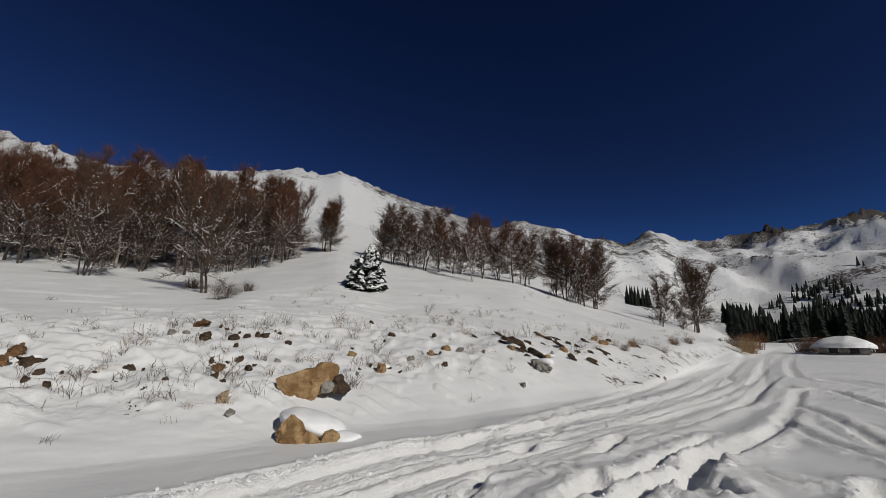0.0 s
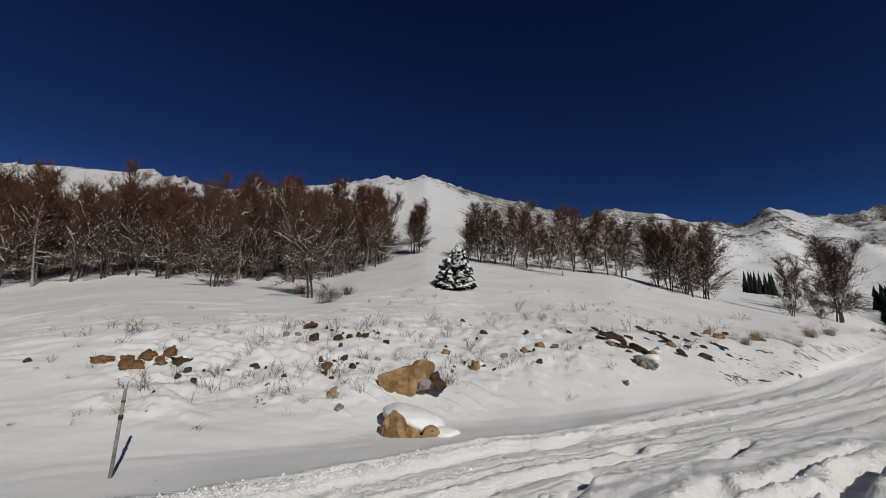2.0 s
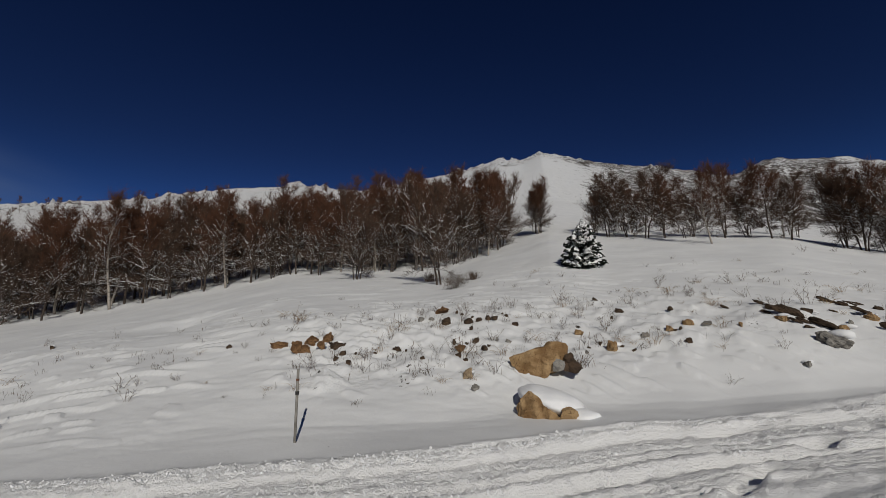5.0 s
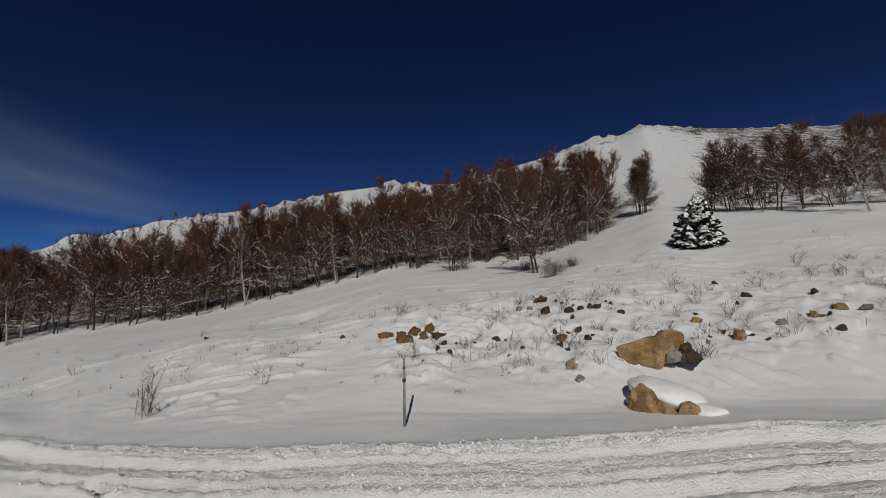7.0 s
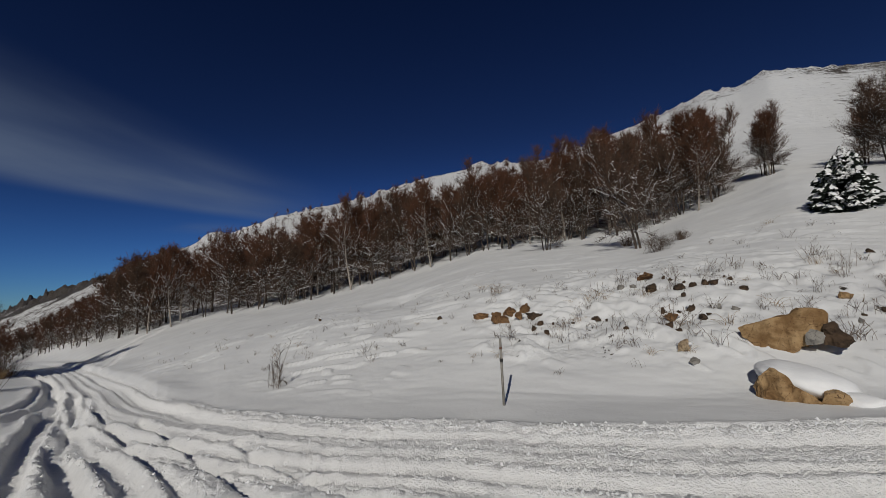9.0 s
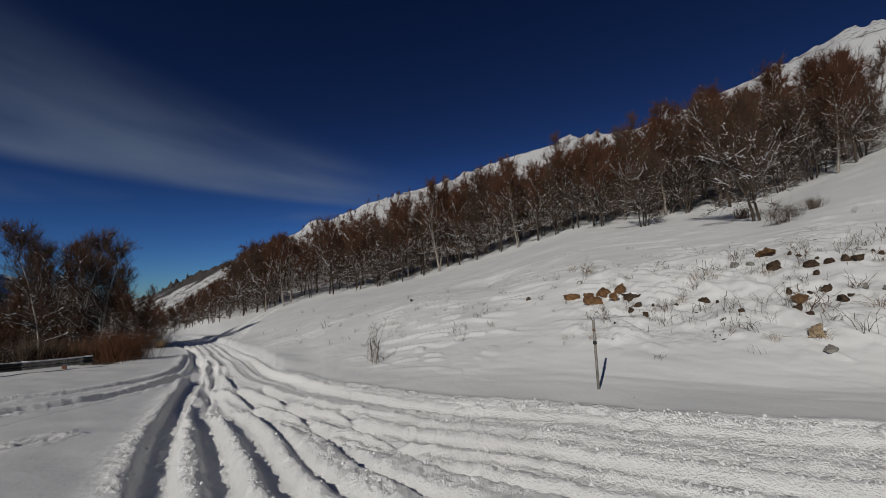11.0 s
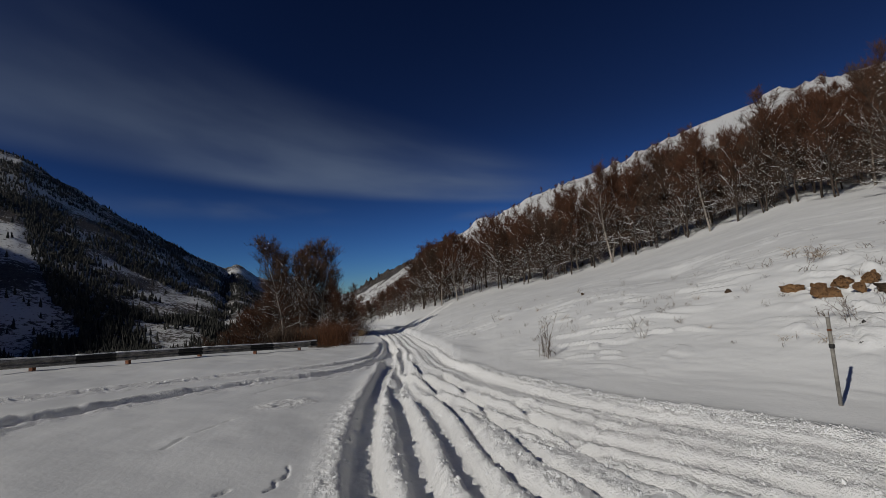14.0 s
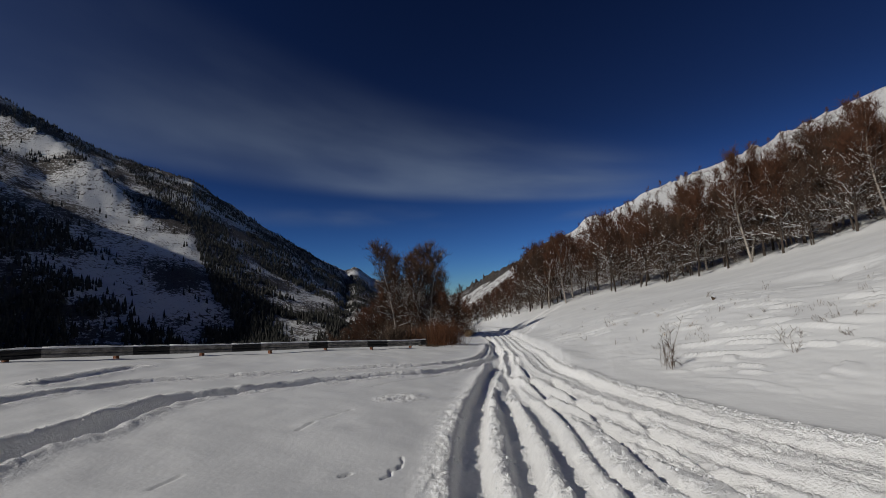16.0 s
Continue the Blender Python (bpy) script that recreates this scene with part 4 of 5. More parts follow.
def far_birches():
    """The deeper trees of the woods, joined by what they are made of."""
    forms = {11: (18, 8.0, 1, .50, .16, 0), 8: (19, 7.6, 2, .50, .14, 0), 9: (20, 7.4, 3, .48, .12, 1), 10: (21, 8.2, 1, .54, .14, 0)}
    built = {k: birch_shapes(*f[:5], False) for k, f in forms.items()}
    whole = new("birch_wood")
    for i, (name, mats) in enumerate((("trunk", (BARK_BIRCH, BARK_DARK)), ("branching", (BARK_DARK,)), ("crown", (TWIG_RUST, TWIG_BROWN)), ("snow", (SNOW,)))):
        for j, mat in enumerate(mats):
            s = Soup()
            for kind, at, turn, size in FAR_SPOTS:
                if len(mats) == 2 and (forms[kind][5] if name == "crown" else kind != 11) != j:
                    continue
                src = built[kind][i]
                m = pose(at.x, at.y, at.z - .1, 0, 0, turn) @ Matrix.Scale(size, 4)
                co = np.array(src.v) @ np.array(m.to_3x3()).T + np.array(m.translation)
                k = len(s.v)
                s.v += co.tolist()
                s.f += [tuple(a + k for a in f) for f in src.f]
                s.up += src.up
            tagged(part(name, s, mat, whole), kind="stuff")
    return tagged(whole, "deep leafless birch woods with rust-brown crowns", "woods", kind="stuff")


far_birches()


def spruce_shapes(seed, tall, width, tiers):
    """A young spruce of upturned boughs, each with a pad of snow."""
    r = random.Random(seed)
    trunk, needles, snow = Soup(), Soup(), Soup()
    trunk.tube([(0, 0, -.2), (0, 0, tall * .5), (0, 0, tall * .97)], [tall * .03, tall * .02, .01], 6)
    n = tiers
    for b in range(n):
        f = ((b + r.random()) / n) ** 1.15
        z0 = tall * (.03 + .92 * f)
        reach = width * .5 * (1 - f ** 1.9) ** .9 + .08
        a = b * 2.4 + r.uniform(-.4, .4)
        L = reach * r.uniform(.6, 1.15)
        u = Vector((math.cos(a), math.sin(a), 0))
        w = Vector((-math.sin(a), math.cos(a), 0))
        wide = .22 * L + .06
        p0 = Vector((0, 0, z0 + r.uniform(-.06, .06)))
        p1 = p0 + u * L * .6 + Vector((0, 0, r.uniform(-.12, .02)))
        p2 = p0 + u * L + Vector((0, 0, r.uniform(-.12, .14)))
        dz = Vector((0, 0, -.10 * L - .06))
        for s in range(5):
            g0 = s / 5
            c0 = p0.lerp(p1, min(g0 * 1.8, 1)) if g0 < .55 else p1.lerp(p2, (g0 - .55) / .45)
            for side in (-1, 1):
                tip = c0 + u * L * .28 + w * side * wide * (1.25 - g0) * r.uniform(.8, 1.4) + dz * r.uniform(.2, 1.3)
                needles.add([c0 + dz * .1, c0 + u * L * .16, tip, c0 + dz * r.uniform(.7, 1.3)], [(0, 1, 2), (0, 2, 3)])
        if r.random() < .95:
            lift = Vector((0, 0, .05))
            c = p1.lerp(p2, r.uniform(.2, .6))
            ring = [c + (u * math.cos(t) * L * .22 + w * math.sin(t) * wide * .7) * r.uniform(.55, 1.25) + Vector((0, 0, -.10)) for t in [j * math.pi / 4 for j in range(8)]]
            rim = [c + (q - c) * .7 + lift for q in ring]
            snow.add(ring + rim + [c + lift * 1.9], [(j, (j + 1) % 8, 8 + (j + 1) % 8, 8 + j) for j in range(8)] + [(8 + j, 8 + (j + 1) % 8, 16) for j in range(8)])
    return trunk, needles, snow


def dark_spruce_shape(seed, tall, width, tiers):
    """A full-grown spruce as ragged, drooping skirts of needles."""
    s, r = Soup(), random.Random(seed)
    for k in range(tiers):
        f = k / tiers
        z0, reach = tall * (.03 + .9 * f), width * .5 * (1 - f) ** .9 + .12
        n = 11
        ring = []
        for j in range(n):
            a = 2 * math.pi * (j + r.uniform(-.35, .35)) / n
            q = reach * (r.uniform(.95, 1.25) if j % 2 else r.uniform(.5, .75))
            ring.append((math.cos(a) * q, math.sin(a) * q, z0 - reach * .22 * r.uniform(.4, 1.3)))
        s.add(ring + [(0, 0, z0 + tall * 1.9 / tiers)], [(j, (j + 1) % n, n) for j in range(n)])
    return s


def make_spruce(seed, tall, width, tiers, label):
    tree = new("spruce_tree")
    tr, ne, sn = spruce_shapes(seed, tall, width, tiers)
    part("trunk", tr, BARK_DARK, tree, smooth=True)
    boughs = tagged(part("needles", ne, NEEDLES, tree), kind="stuff")
    tagged(part("snow", sn, SNOW, boughs, "pads of snow on the boughs"), kind="stuff")
    return tagged(tree, label, "tree")


def make_dark_spruce(seed):
    tree = new("spruce_tree")
    s = Soup()
    s.tube([(0, 0, -.6), (0, 0, 5), (0, 0, 11.4)], [.2, .13, .02], 5)
    part("trunk", s, BARK_DARK, tree)
    part("crown", dark_spruce_shape(seed, 12.0, 4.6, 17), NEEDLES, tree)
    return tagged(tree, "dark green spruce in the shaded valley wood", "tree", "valley spruces")


at = place(10.9, 7.6, 14)
young = make_spruce(3, 2.65, 1.85, 330, "young snow-laden spruce standing alone on the white slope")
young.matrix_basis = pose(at.x, at.y, at.z - .12, 2, 3, 40)
dark = [make_dark_spruce(s) for s in (21, 22)]
first = [True, True]
for k in range(270):
    az = rng.uniform(-53, -34.2)
    q = rng.uniform(98, 175)
    x, y = bearing(az, q)
    m = pose(x, y, height(x, y) - .5, 0, 0, rng.uniform(0, 360))
    i = k % 2
    ob = dark[i] if first[i] else copy_thing(dark[i], m)
    first[i] = False
    ob.matrix_basis = m
    g = rng.uniform(.65, 1.0) * (.75 + .25 * min(1, (-33 - az) / 6)) * (.75 + q / 500)
    ob.scale = (g, g, g)
for az, q in ((-24.2, 120), (-24.7, 118), (-25.1, 123), (-23.8, 125), (-25.6, 128), (-26.2, 122), (-27.3, 124), (-24.4, 126), (-26.0, 119)):
    x, y = bearing(az, q)
    ob = copy_thing(dark[0], pose(x, y, height(x, y) - .5, 0, 0, az * 40))
    ob.scale = (.42, .42, .5)


def cone(s, r, x, y, z, h):
    """A far conifer: three ragged, drooping skirts."""
    w = h * .21
    for a, b, c in ((0, .55, 1.0), (.28, .80, .76), (.55, 1.0, .48)):
        ring = [(x + math.cos(t) * w * c * r.uniform(.6, 1.25), y + math.sin(t) * w * c * r.uniform(.6, 1.25), z + h * a + r.uniform(-.06, .06) * h) for t in [k * 1.2566 + a for k in range(5)]]
        s.add(ring + [(x, y, z + h * b)], [(k, (k + 1) % 5, 5) for k in range(5)])


def scatter(r, count, az0, az1, near, far):
    spots = [(r.uniform(az0, az1), r.uniform(0, 1)) for _ in range(count)]
    az, q = (np.array(c) for c in zip(*spots))
    q = near * (far / near) ** q
    x, y = -np.sin(np.radians(az)) * q, np.cos(np.radians(az)) * q
    return az, q, x, y, relief(az, q, x, y, land(az, q))[0]


def valley_woods():
    """Conifers on the mountain across the valley."""
    s, r = Soup(), random.Random(8)
    az, q, x, y, z = scatter(r, 48000, 107, 162, 220, 1250)
    cover = conifers(x, y, z, az, q)
    for k in range(len(az)):
        if r.random() < cover[k] * .9 + .015:
            cone(s, r, x[k], y[k], z[k] - .5, r.uniform(3.2, 7.5))
    return s


def upper_woods():
    """Conifers at the head of the valley."""
    s, r = Soup(), random.Random(9)
    az, q, x, y, z = scatter(r, 5000, -54, -18, 180, 900)
    el = np.degrees(np.arctan2(z - EYE, q))
    line = np.interp(az, [-54, -46, -41, -37, -33, -28, -18], [8.0, 7, 6.2, 4.6, 3.4, 2.6, 1.8])
    grove = fbm(x / 60, y / 60, 3, 215)
    for k in range(len(az)):
        if el[k] < line[k] + 1.8 * grove[k] and grove[k] > -.35:
            cone(s, r, x[k], y[k], z[k] - .5, r.uniform(6, 12))
    return s


tagged(part("conifer_wood", valley_woods(), LIFTED_NEEDLES), "dark conifer woods on the far mountainsides", "woods", kind="stuff")
tagged(part("conifer_wood", upper_woods(), NEEDLES), "dark green conifers at the head of the valley", "woods", kind="stuff")


# ---- stones ----
def crag_mesh(points, seed, rough=.035, cuts=3):
    """A broken stone: the hull of a few corners, cut fine and roughened."""
    bm = bmesh.new()
    for p in points:
        bm.verts.new(p)
    bmesh.ops.convex_hull(bm, input=bm.verts)
    loose = [v for v in bm.verts if not v.link_faces]
    bmesh.ops.delete(bm, geom=loose, context="VERTS")
    size = max(max(abs(c) for c in v.co) for v in bm.verts)
    off = Vector((seed * 3.1, seed * 1.7, seed * .9))
    for k in range(cuts):
        bmesh.ops.subdivide_edges(bm, edges=bm.edges[:], cuts=1, use_grid_fill=True, smooth=.10 if k == 0 else 0)
        bmesh.ops.triangulate(bm, faces=bm.faces[:])
    for v in bm.verts:
        p = v.co / size
        step = noise.noise(p * 2.1 + off)
        v.co += v.normal * size * (rough * 2.2 * (abs(step) - .25) + rough * noise.fractal(p * 5 + off, 1.0, 2.0, 3))
    return bm


def dome_mesh(half, seed, rough=.12, cut=3):
    bm = bmesh.new()
    bmesh.ops.create_icosphere(bm, subdivisions=cut, radius=1)
    off = Vector((seed * 2.3, seed * 1.1, seed * .7))
    for v in bm.verts:
        p = v.co * (1 + rough * noise.fractal(v.co * 1.3 + off, 1.0, 2.0, 3))
        v.co = Vector((p.x * half[0], p.y * half[1], p.z * half[2]))
    return bm


def to_part(name, bm, material, parent, label="", round_it=False):
    me = bpy.data.meshes.new(name)
    bm.to_mesh(me)
    bm.free()
    me.materials.append(material)
    if round_it:
        me.polygons.foreach_set("use_smooth", [True] * len(me.polygons))
    return part(name, me, material, parent, label)


def facing(at, turn=0):
    """A pose at a place with x along the slope and y away from the road's turning point."""
    return pose(at.x, at.y, at.z, 0, 0, math.degrees(math.atan2(-at.x, at.y)) + turn)


# the two ochre boulders beside the road
at = place(16.2, -11.2, 4)
ob = new("boulder")
to_part("stone", crag_mesh([(-.78, 0, .16), (-.72, -.12, -.04), (-.66, -.12, .38), (-.46, -.1, .58), (-.28, -.2, .44), (-.06, -.28, .2), (.1, -.3, .04), (.14, -.28, -.14), (-.1, -.34, -.2),
                            (-.5, -.28, -.12), (-.5, .4, .42), (0, .4, .2), (.2, .2, 0)], 3, .05), STONE_OCHRE, ob)
to_part("knob", crag_mesh([(.22, -.3, .0), (.27, -.33, .2), (.42, -.36, .24), (.6, -.32, .2), (.62, -.3, .08), (.5, -.28, -.04), (.45, .0, .25), (.3, 0, .2), (.58, -.1, .1)], 4, .03), STONE_OCHRE, ob, "smaller ochre block")
to_part("foot", crag_mesh([(.0, -.3, -.12), (.05, -.34, .04), (.2, -.34, .06), (.26, -.3, -.08), (.15, -.1, .0), (.1, -.3, -.2)], 5, .04), STONE_OCHRE, ob, "low ochre chip")
cap = dome_mesh((.84, .80, .30), 3, .10, 4)
bmesh.ops.rotate(cap, verts=cap.verts, matrix=Matrix.Rotation(radians(17), 3, "Y"))
bmesh.ops.translate(cap, verts=cap.verts, vec=(.08, .56, .25))
to_part("snow", cap, SNOW, ob, "thick smooth cap of snow sloping to one side", True)
cap = dome_mesh((.40, .30, .16), 4, .15)
bmesh.ops.translate(cap, verts=cap.verts, vec=(.72, -.02, .03))
to_part("snow", cap, SNOW, ob, "drift of snow at its side", True)
ob.matrix_basis = facing(at) @ Matrix.Scale(.72, 4)
tagged(ob, "ochre boulder under a thick cap of snow beside the road", "rock")
at = place(16.6, -5.9, 6)
ob = new("boulder")
to_part("stone", crag_mesh([(-.92, .0, .30), (-.86, -.1, .12), (-.62, -.2, -.08), (-.2, -.28, -.26), (.1, -.3, -.12), (.2, -.26, .2), (.1, -.1, .62), (-.25, -.05, .52), (-.66, .0, .42), (-.5, .5, .4), (.1, .5, .5)], 7, .035), STONE_OCHRE, ob)
to_part("stone", crag_mesh([(-.1, -.2, .3), (-.02, -.2, -.15), (.25, -.3, .02), (.34, -.24, .25), (.55, -.16, .42), (.64, -.1, .60), (.58, -.05, .70), (.22, -.02, .72), (.0, -.04, .58), (.1, .5, .7), (.6, .5, .4), (.5, .2, 0)], 8, .035), STONE_OCHRE, ob, "taller ochre block")
to_part("slab", crag_mesh([(.22, -.34, -.02), (.22, -.38, .2), (.32, -.38, .32), (.52, -.36, .24), (.5, -.36, .02), (.35, -.1, .2), (.5, -.1, .1)], 9, .03), STONE_GREY, ob, "grey-green slab")
to_part("shard", crag_mesh([(.5, -.25, .0), (.55, -.2, .40), (.7, -.15, .42), (.9, -.15, .16), (1.02, -.1, .04), (.8, -.3, -.02), (.65, .1, .2), (.9, .1, .0)], 10, .08), STONE_BROWN, ob, "dark brown broken rock")
ob.matrix_basis = facing(at + Vector((0, 0, .03))) @ Matrix.Scale(.78, 4)
tagged(ob, "bare angular ochre boulder half sunk in the snowy bank", "rock")


def small_stone(seed, half):
    r = random.Random(seed)
    pts = []
    for k in range(12):
        a, h = r.uniform(0, 6.28), r.uniform(-.6, .9)
        w = math.sqrt(max(.15, 1 - h * h * .8)) * r.uniform(.7, 1.15)
        pts.append((math.cos(a) * w * half * (1.0 + .3 * (seed % 3 - 1)), math.sin(a) * w * half * .8, h * half * (1.05 + .25 * (seed % 2))))
    return crag_mesh(pts, seed, .13, 3 if half > .11 else 2)


# lesser stones: bearing, height angle, half width, tone
STONES = [(50.9, -2.3, .14, 3), (48.8, -2.9, .17, 3), (47.9, -2.9, .13, 3), (46.9, -2.2, .13, 3), (45.9, -2.6, .13, 3), (45, -1.8, .12, 3), (43.8, -2.5, .17, 1), (43.9, -4.2, .09, 1), (43.1, -3.7, .11, 1), (42.4, -4.5, .07, 1),
    (41.4, -3.4, .06, 1), (38.9, -3.6, .05, 1), (36, -3.3, .1, 1), (34.8, -3.1, .05, 1), (32.6, -4.2, .07, 1), (29.8, 1.6, .16, 3), (29.4, .3, .2, 1), (32.8, .8, .12, 2), (31.3, .8, .09, 2), (27.9, 1.8, .09, 1)]
STONES2 = [(27.2, 1.5, .06, 1), (26.6, .3, .12, 1), (25.8, 1.2, .07, 1), (25.9, -.4, .08, 1), (24.9, .7, .09, 1), (28.3, -2.5, .09, 1), (27.5, -3.2, .12, 3), (27.8, -3.9, .09, 1), (26.7, -2.3, .07, 1), (25.4, -2.3, .12, 1),
    (26.9, -4.6, .06, 1), (26.5, -6.7, .16, 4), (25.6, -8.3, .1, 2), (26.1, .5, .12, 1), (24.8, .8, .09, 1), (23.6, .9, .11, 1), (22.7, 1, .11, 1), (21.7, 1.6, .06, 1), (21.2, 1, .07, 1), (20.1, 0, .08, 1)]
STONES3 = [(25.3, -2.2, .11, 1), (24.3, -3.3, .11, 1), (23.6, -2.7, .05, 1), (22.6, -1.8, .08, 2), (21.1, -2.1, .09, 2), (12, -1.3, .12, 0), (9.5, -2.5, .08, 1), (7.9, -3.2, .19, 0), (7.1, -2.8, .08, 1), (11.2, -3.6, .09, 2),
    (10.9, -2.9, .05, 1), (4.3, -1.5, .11, 2), (2.6, -.7, .05, 1), (1.6, -.7, .11, 0), (1, -.9, .05, 1), (.4, -.6, .06, 1), (-.4, -.2, .17, 0), (-.3, -2.2, .09, 1), (1.3, 1.4, .12, 1), (5.6, -3.3, .06, 1)]
STONES4 = [(7, 1.4, .11, 1), (7.9, .7, .08, 1), (9.7, 3.1, .11, 1), (-2.3, -.5, .12, 2), (-5.4, -.5, .11, 0), (-4.2, 1.7, .07, 1), (-7.8, 1.9, .12, 1), (-8.4, 1.5, .14, 1), (-9, 1.1, .16, 1), (-9.8, .8, .15, 1),
    (-10.5, .5, .13, 1), (-10.1, 0, .1, 1), (-10.9, 0, .1, 1), (-11.2, 1, .12, 1), (-9.1, .2, .16, 0), (-8, 1, .08, 1), (-11.2, -.6, .09, 1), (-12.4, 2.3, .09, 1), (-13.1, 1.9, .13, 1), (-13.9, 1.6, .13, 1)]
STONES5 = [(-14.5, 1.5, .11, 1), (-15, 1, .12, 1), (-15.4, .6, .13, 1), (-15.8, .1, .15, 0), (-15, 1.6, .08, 1), (-16.4, 1, .1, 1), (-17.5, .7, .08, 1), (-13.2, 1, .05, 1), (-14.3, -.3, .11, 2), (-16.5, -.4, .1, 1),
    (-16.8, -.9, .08, 1), (-13.7, -1.2, .22, 0), (-12.8, -2.4, .34, 2), (-12.5, -.9, .18, 1), (-10.6, -4.4, .13, 2), (-19.5, 1.6, .18, 0), (-20.6, 1.1, .17, 0), (-21.4, 1.5, .13, 1), (-18.5, 1.4, .11, 1), (-20.5, .1, .13, 1)]
STONES6 = [(-19.1, -1.1, .16, 1), (-19.1, -.2, .08, 1), (-19.4, -1.3, .08, 1), (-20.8, -.2, .08, 1), (-21.4, -.9, .07, 1), (-24.2, 1, .12, 1), (-33.1, 1.7, .24, 2), (-17.4, .1, .09, 1), (56.5, -2.2, .08, 1), (72.4, -1.6, .12, 1)]
TONES = ((STONE_OCHRE, "ochre"), (STONE_BROWN, "dark brown"), (STONE_GREY, "grey"), (STONE_RUST, "rusty"), (STONE_PALE, "pale sandy"))
for k, (az, el, half, tone) in enumerate(STONES + STONES2 + STONES3 + STONES4 + STONES5 + STONES6):
    at = place(az, el, 5)
    ob = new("stone")
    half *= 1.2 if tone == 3 else .9
    to_part("stone_body", small_stone(50 + k, half), TONES[tone][0], ob)
    if half > .1 and k % 5:
        cap = dome_mesh((half * .9, half * .6, half * .35), k, .25, 2)
        bmesh.ops.translate(cap, verts=cap.verts, vec=(half * .2, half * .75, half * .55))
        to_part("snow", cap, SNOW, ob, "pad of snow", True)
    ob.matrix_basis = facing(at + Vector((0, 0, half * .18)), (k * 37) % 40 - 20)
    if tone == 1 and az < -4:
        ob.matrix_basis = ob.matrix_basis @ pose(0, 0, 0, 0, 28, 0) @ Matrix.Diagonal((2.0, 1.0, .75, 1))
    tagged(ob, TONES[tone][1] + " stone sticking out of the snowy bank", "rock", "stones in the bank")


# ---- dry weeds ----
def weed_shape(seed, tall, stalks, droop, fine):
    s, r = Soup(), random.Random(seed)
    for k in range(stalks):
        a, t = r.uniform(0, 6.28), r.uniform(.05, .55) if droop > .1 else r.uniform(0, .10)
        d = Vector((math.cos(a) * math.sin(t), math.sin(a) * math.sin(t), math.cos(t)))
        p = Vector((r.gauss(0, .07), r.gauss(0, .07), -.05))
        pts, L = [p.copy()], tall * r.uniform(.5, 1.1)
        for j in range(4):
            d = (d + Vector((math.cos(a), math.sin(a), -.6)) * droop * j * .25 + Vector((r.gauss(0, .08), r.gauss(0, .08), 0))).normalized()
            p = p + d * L / 4
            pts.append(p.copy())
        s.tube(pts, [.0048, .0044, .0038, .003, .002], 3)
        for j in range(fine):
            i = r.randrange(2, 5)
            q = pts[i] + (pts[i - 1] - pts[i]) * r.random()
            e = q + Vector((r.gauss(0, .07), r.gauss(0, .07), r.uniform(0, .12)))
            w = Vector((.004, .004, 0))
            s.add([q - w, q + w, e + w, e - w], [(0, 1, 2, 3)])
    return s


WEEDS = []
for seed, tall, stalks, droop, fine, mat, label in ((1, .42, 9, .5, 1, DRY_STALK, "thin dry weed stalks sticking out of the snow"), (2, .5, 14, .9, 0, DRY_GRASS, "tuft of bent straw-coloured grass in the snow"),
                                                    (3, .7, 7, .2, 7, DRY_STALK, "dry branching weed standing in the snow"), (4, .32, 8, .8, 1, DRY_STALK, "low dark weed stalks bent over the snow"), (5, .9, 16, .3, 5, DRY_STALK, "dry brown brushwood in the snow"),
                                                    (6, 1.25, 5, .03, 22, DRY_STALK, "tall slender dry weed with curled leaves")):
    WEEDS.append([weed_shape(seed, tall, stalks, droop, fine).mesh("weed", mat), label])


def weed(kind, at, size, turn):
    me, label = WEEDS[kind]
    ob = new("dry_weed", me)
    ob.matrix_basis = pose(at.x, at.y, at.z, rng.uniform(-12, 12), rng.uniform(-12, 12), turn)
    ob.scale = (size, size, size)
    return tagged(ob, label, "dry plant", "dry weeds on the bank")


for k in range(290):
    az = rng.choice((rng.uniform(-34, 0), rng.uniform(-4, 34), rng.uniform(-4, 50), rng.uniform(34, 90)))
    edge = float(by_bearing(FLAT, np.array([az]), 1)[0])
    q = edge * (rng.uniform(1.45, 2.3) if rng.random() < .8 else rng.uniform(1.2, 3.4))
    x, y = bearing(az, q)
    weed(rng.choice((0, 0, 1, 3, 3, 2)), Vector((x, y, height(x, y))), rng.uniform(.4, 1.0) * (.75 if az > 52 else 1), rng.uniform(0, 360))
for az, el, kind, size in ((77.7, -9.6, 5, 1.0), (78.3, -9.3, 5, .85), (77.3, -9.3, 3, 1.1), (72.9, -1.3, 4, .4), (28.0, 5.4, 4, 1.0), (29.0, 5.6, 4, .9), (25.5, 6.4, 4, .7), (32, 6.6, 4, .6), (12, .9, 2, .7), (66.5, -6.0, 0, .9), (84, -4.6, 2, .6)):
    weed(kind, place(az, el, 6), size, az * 31)


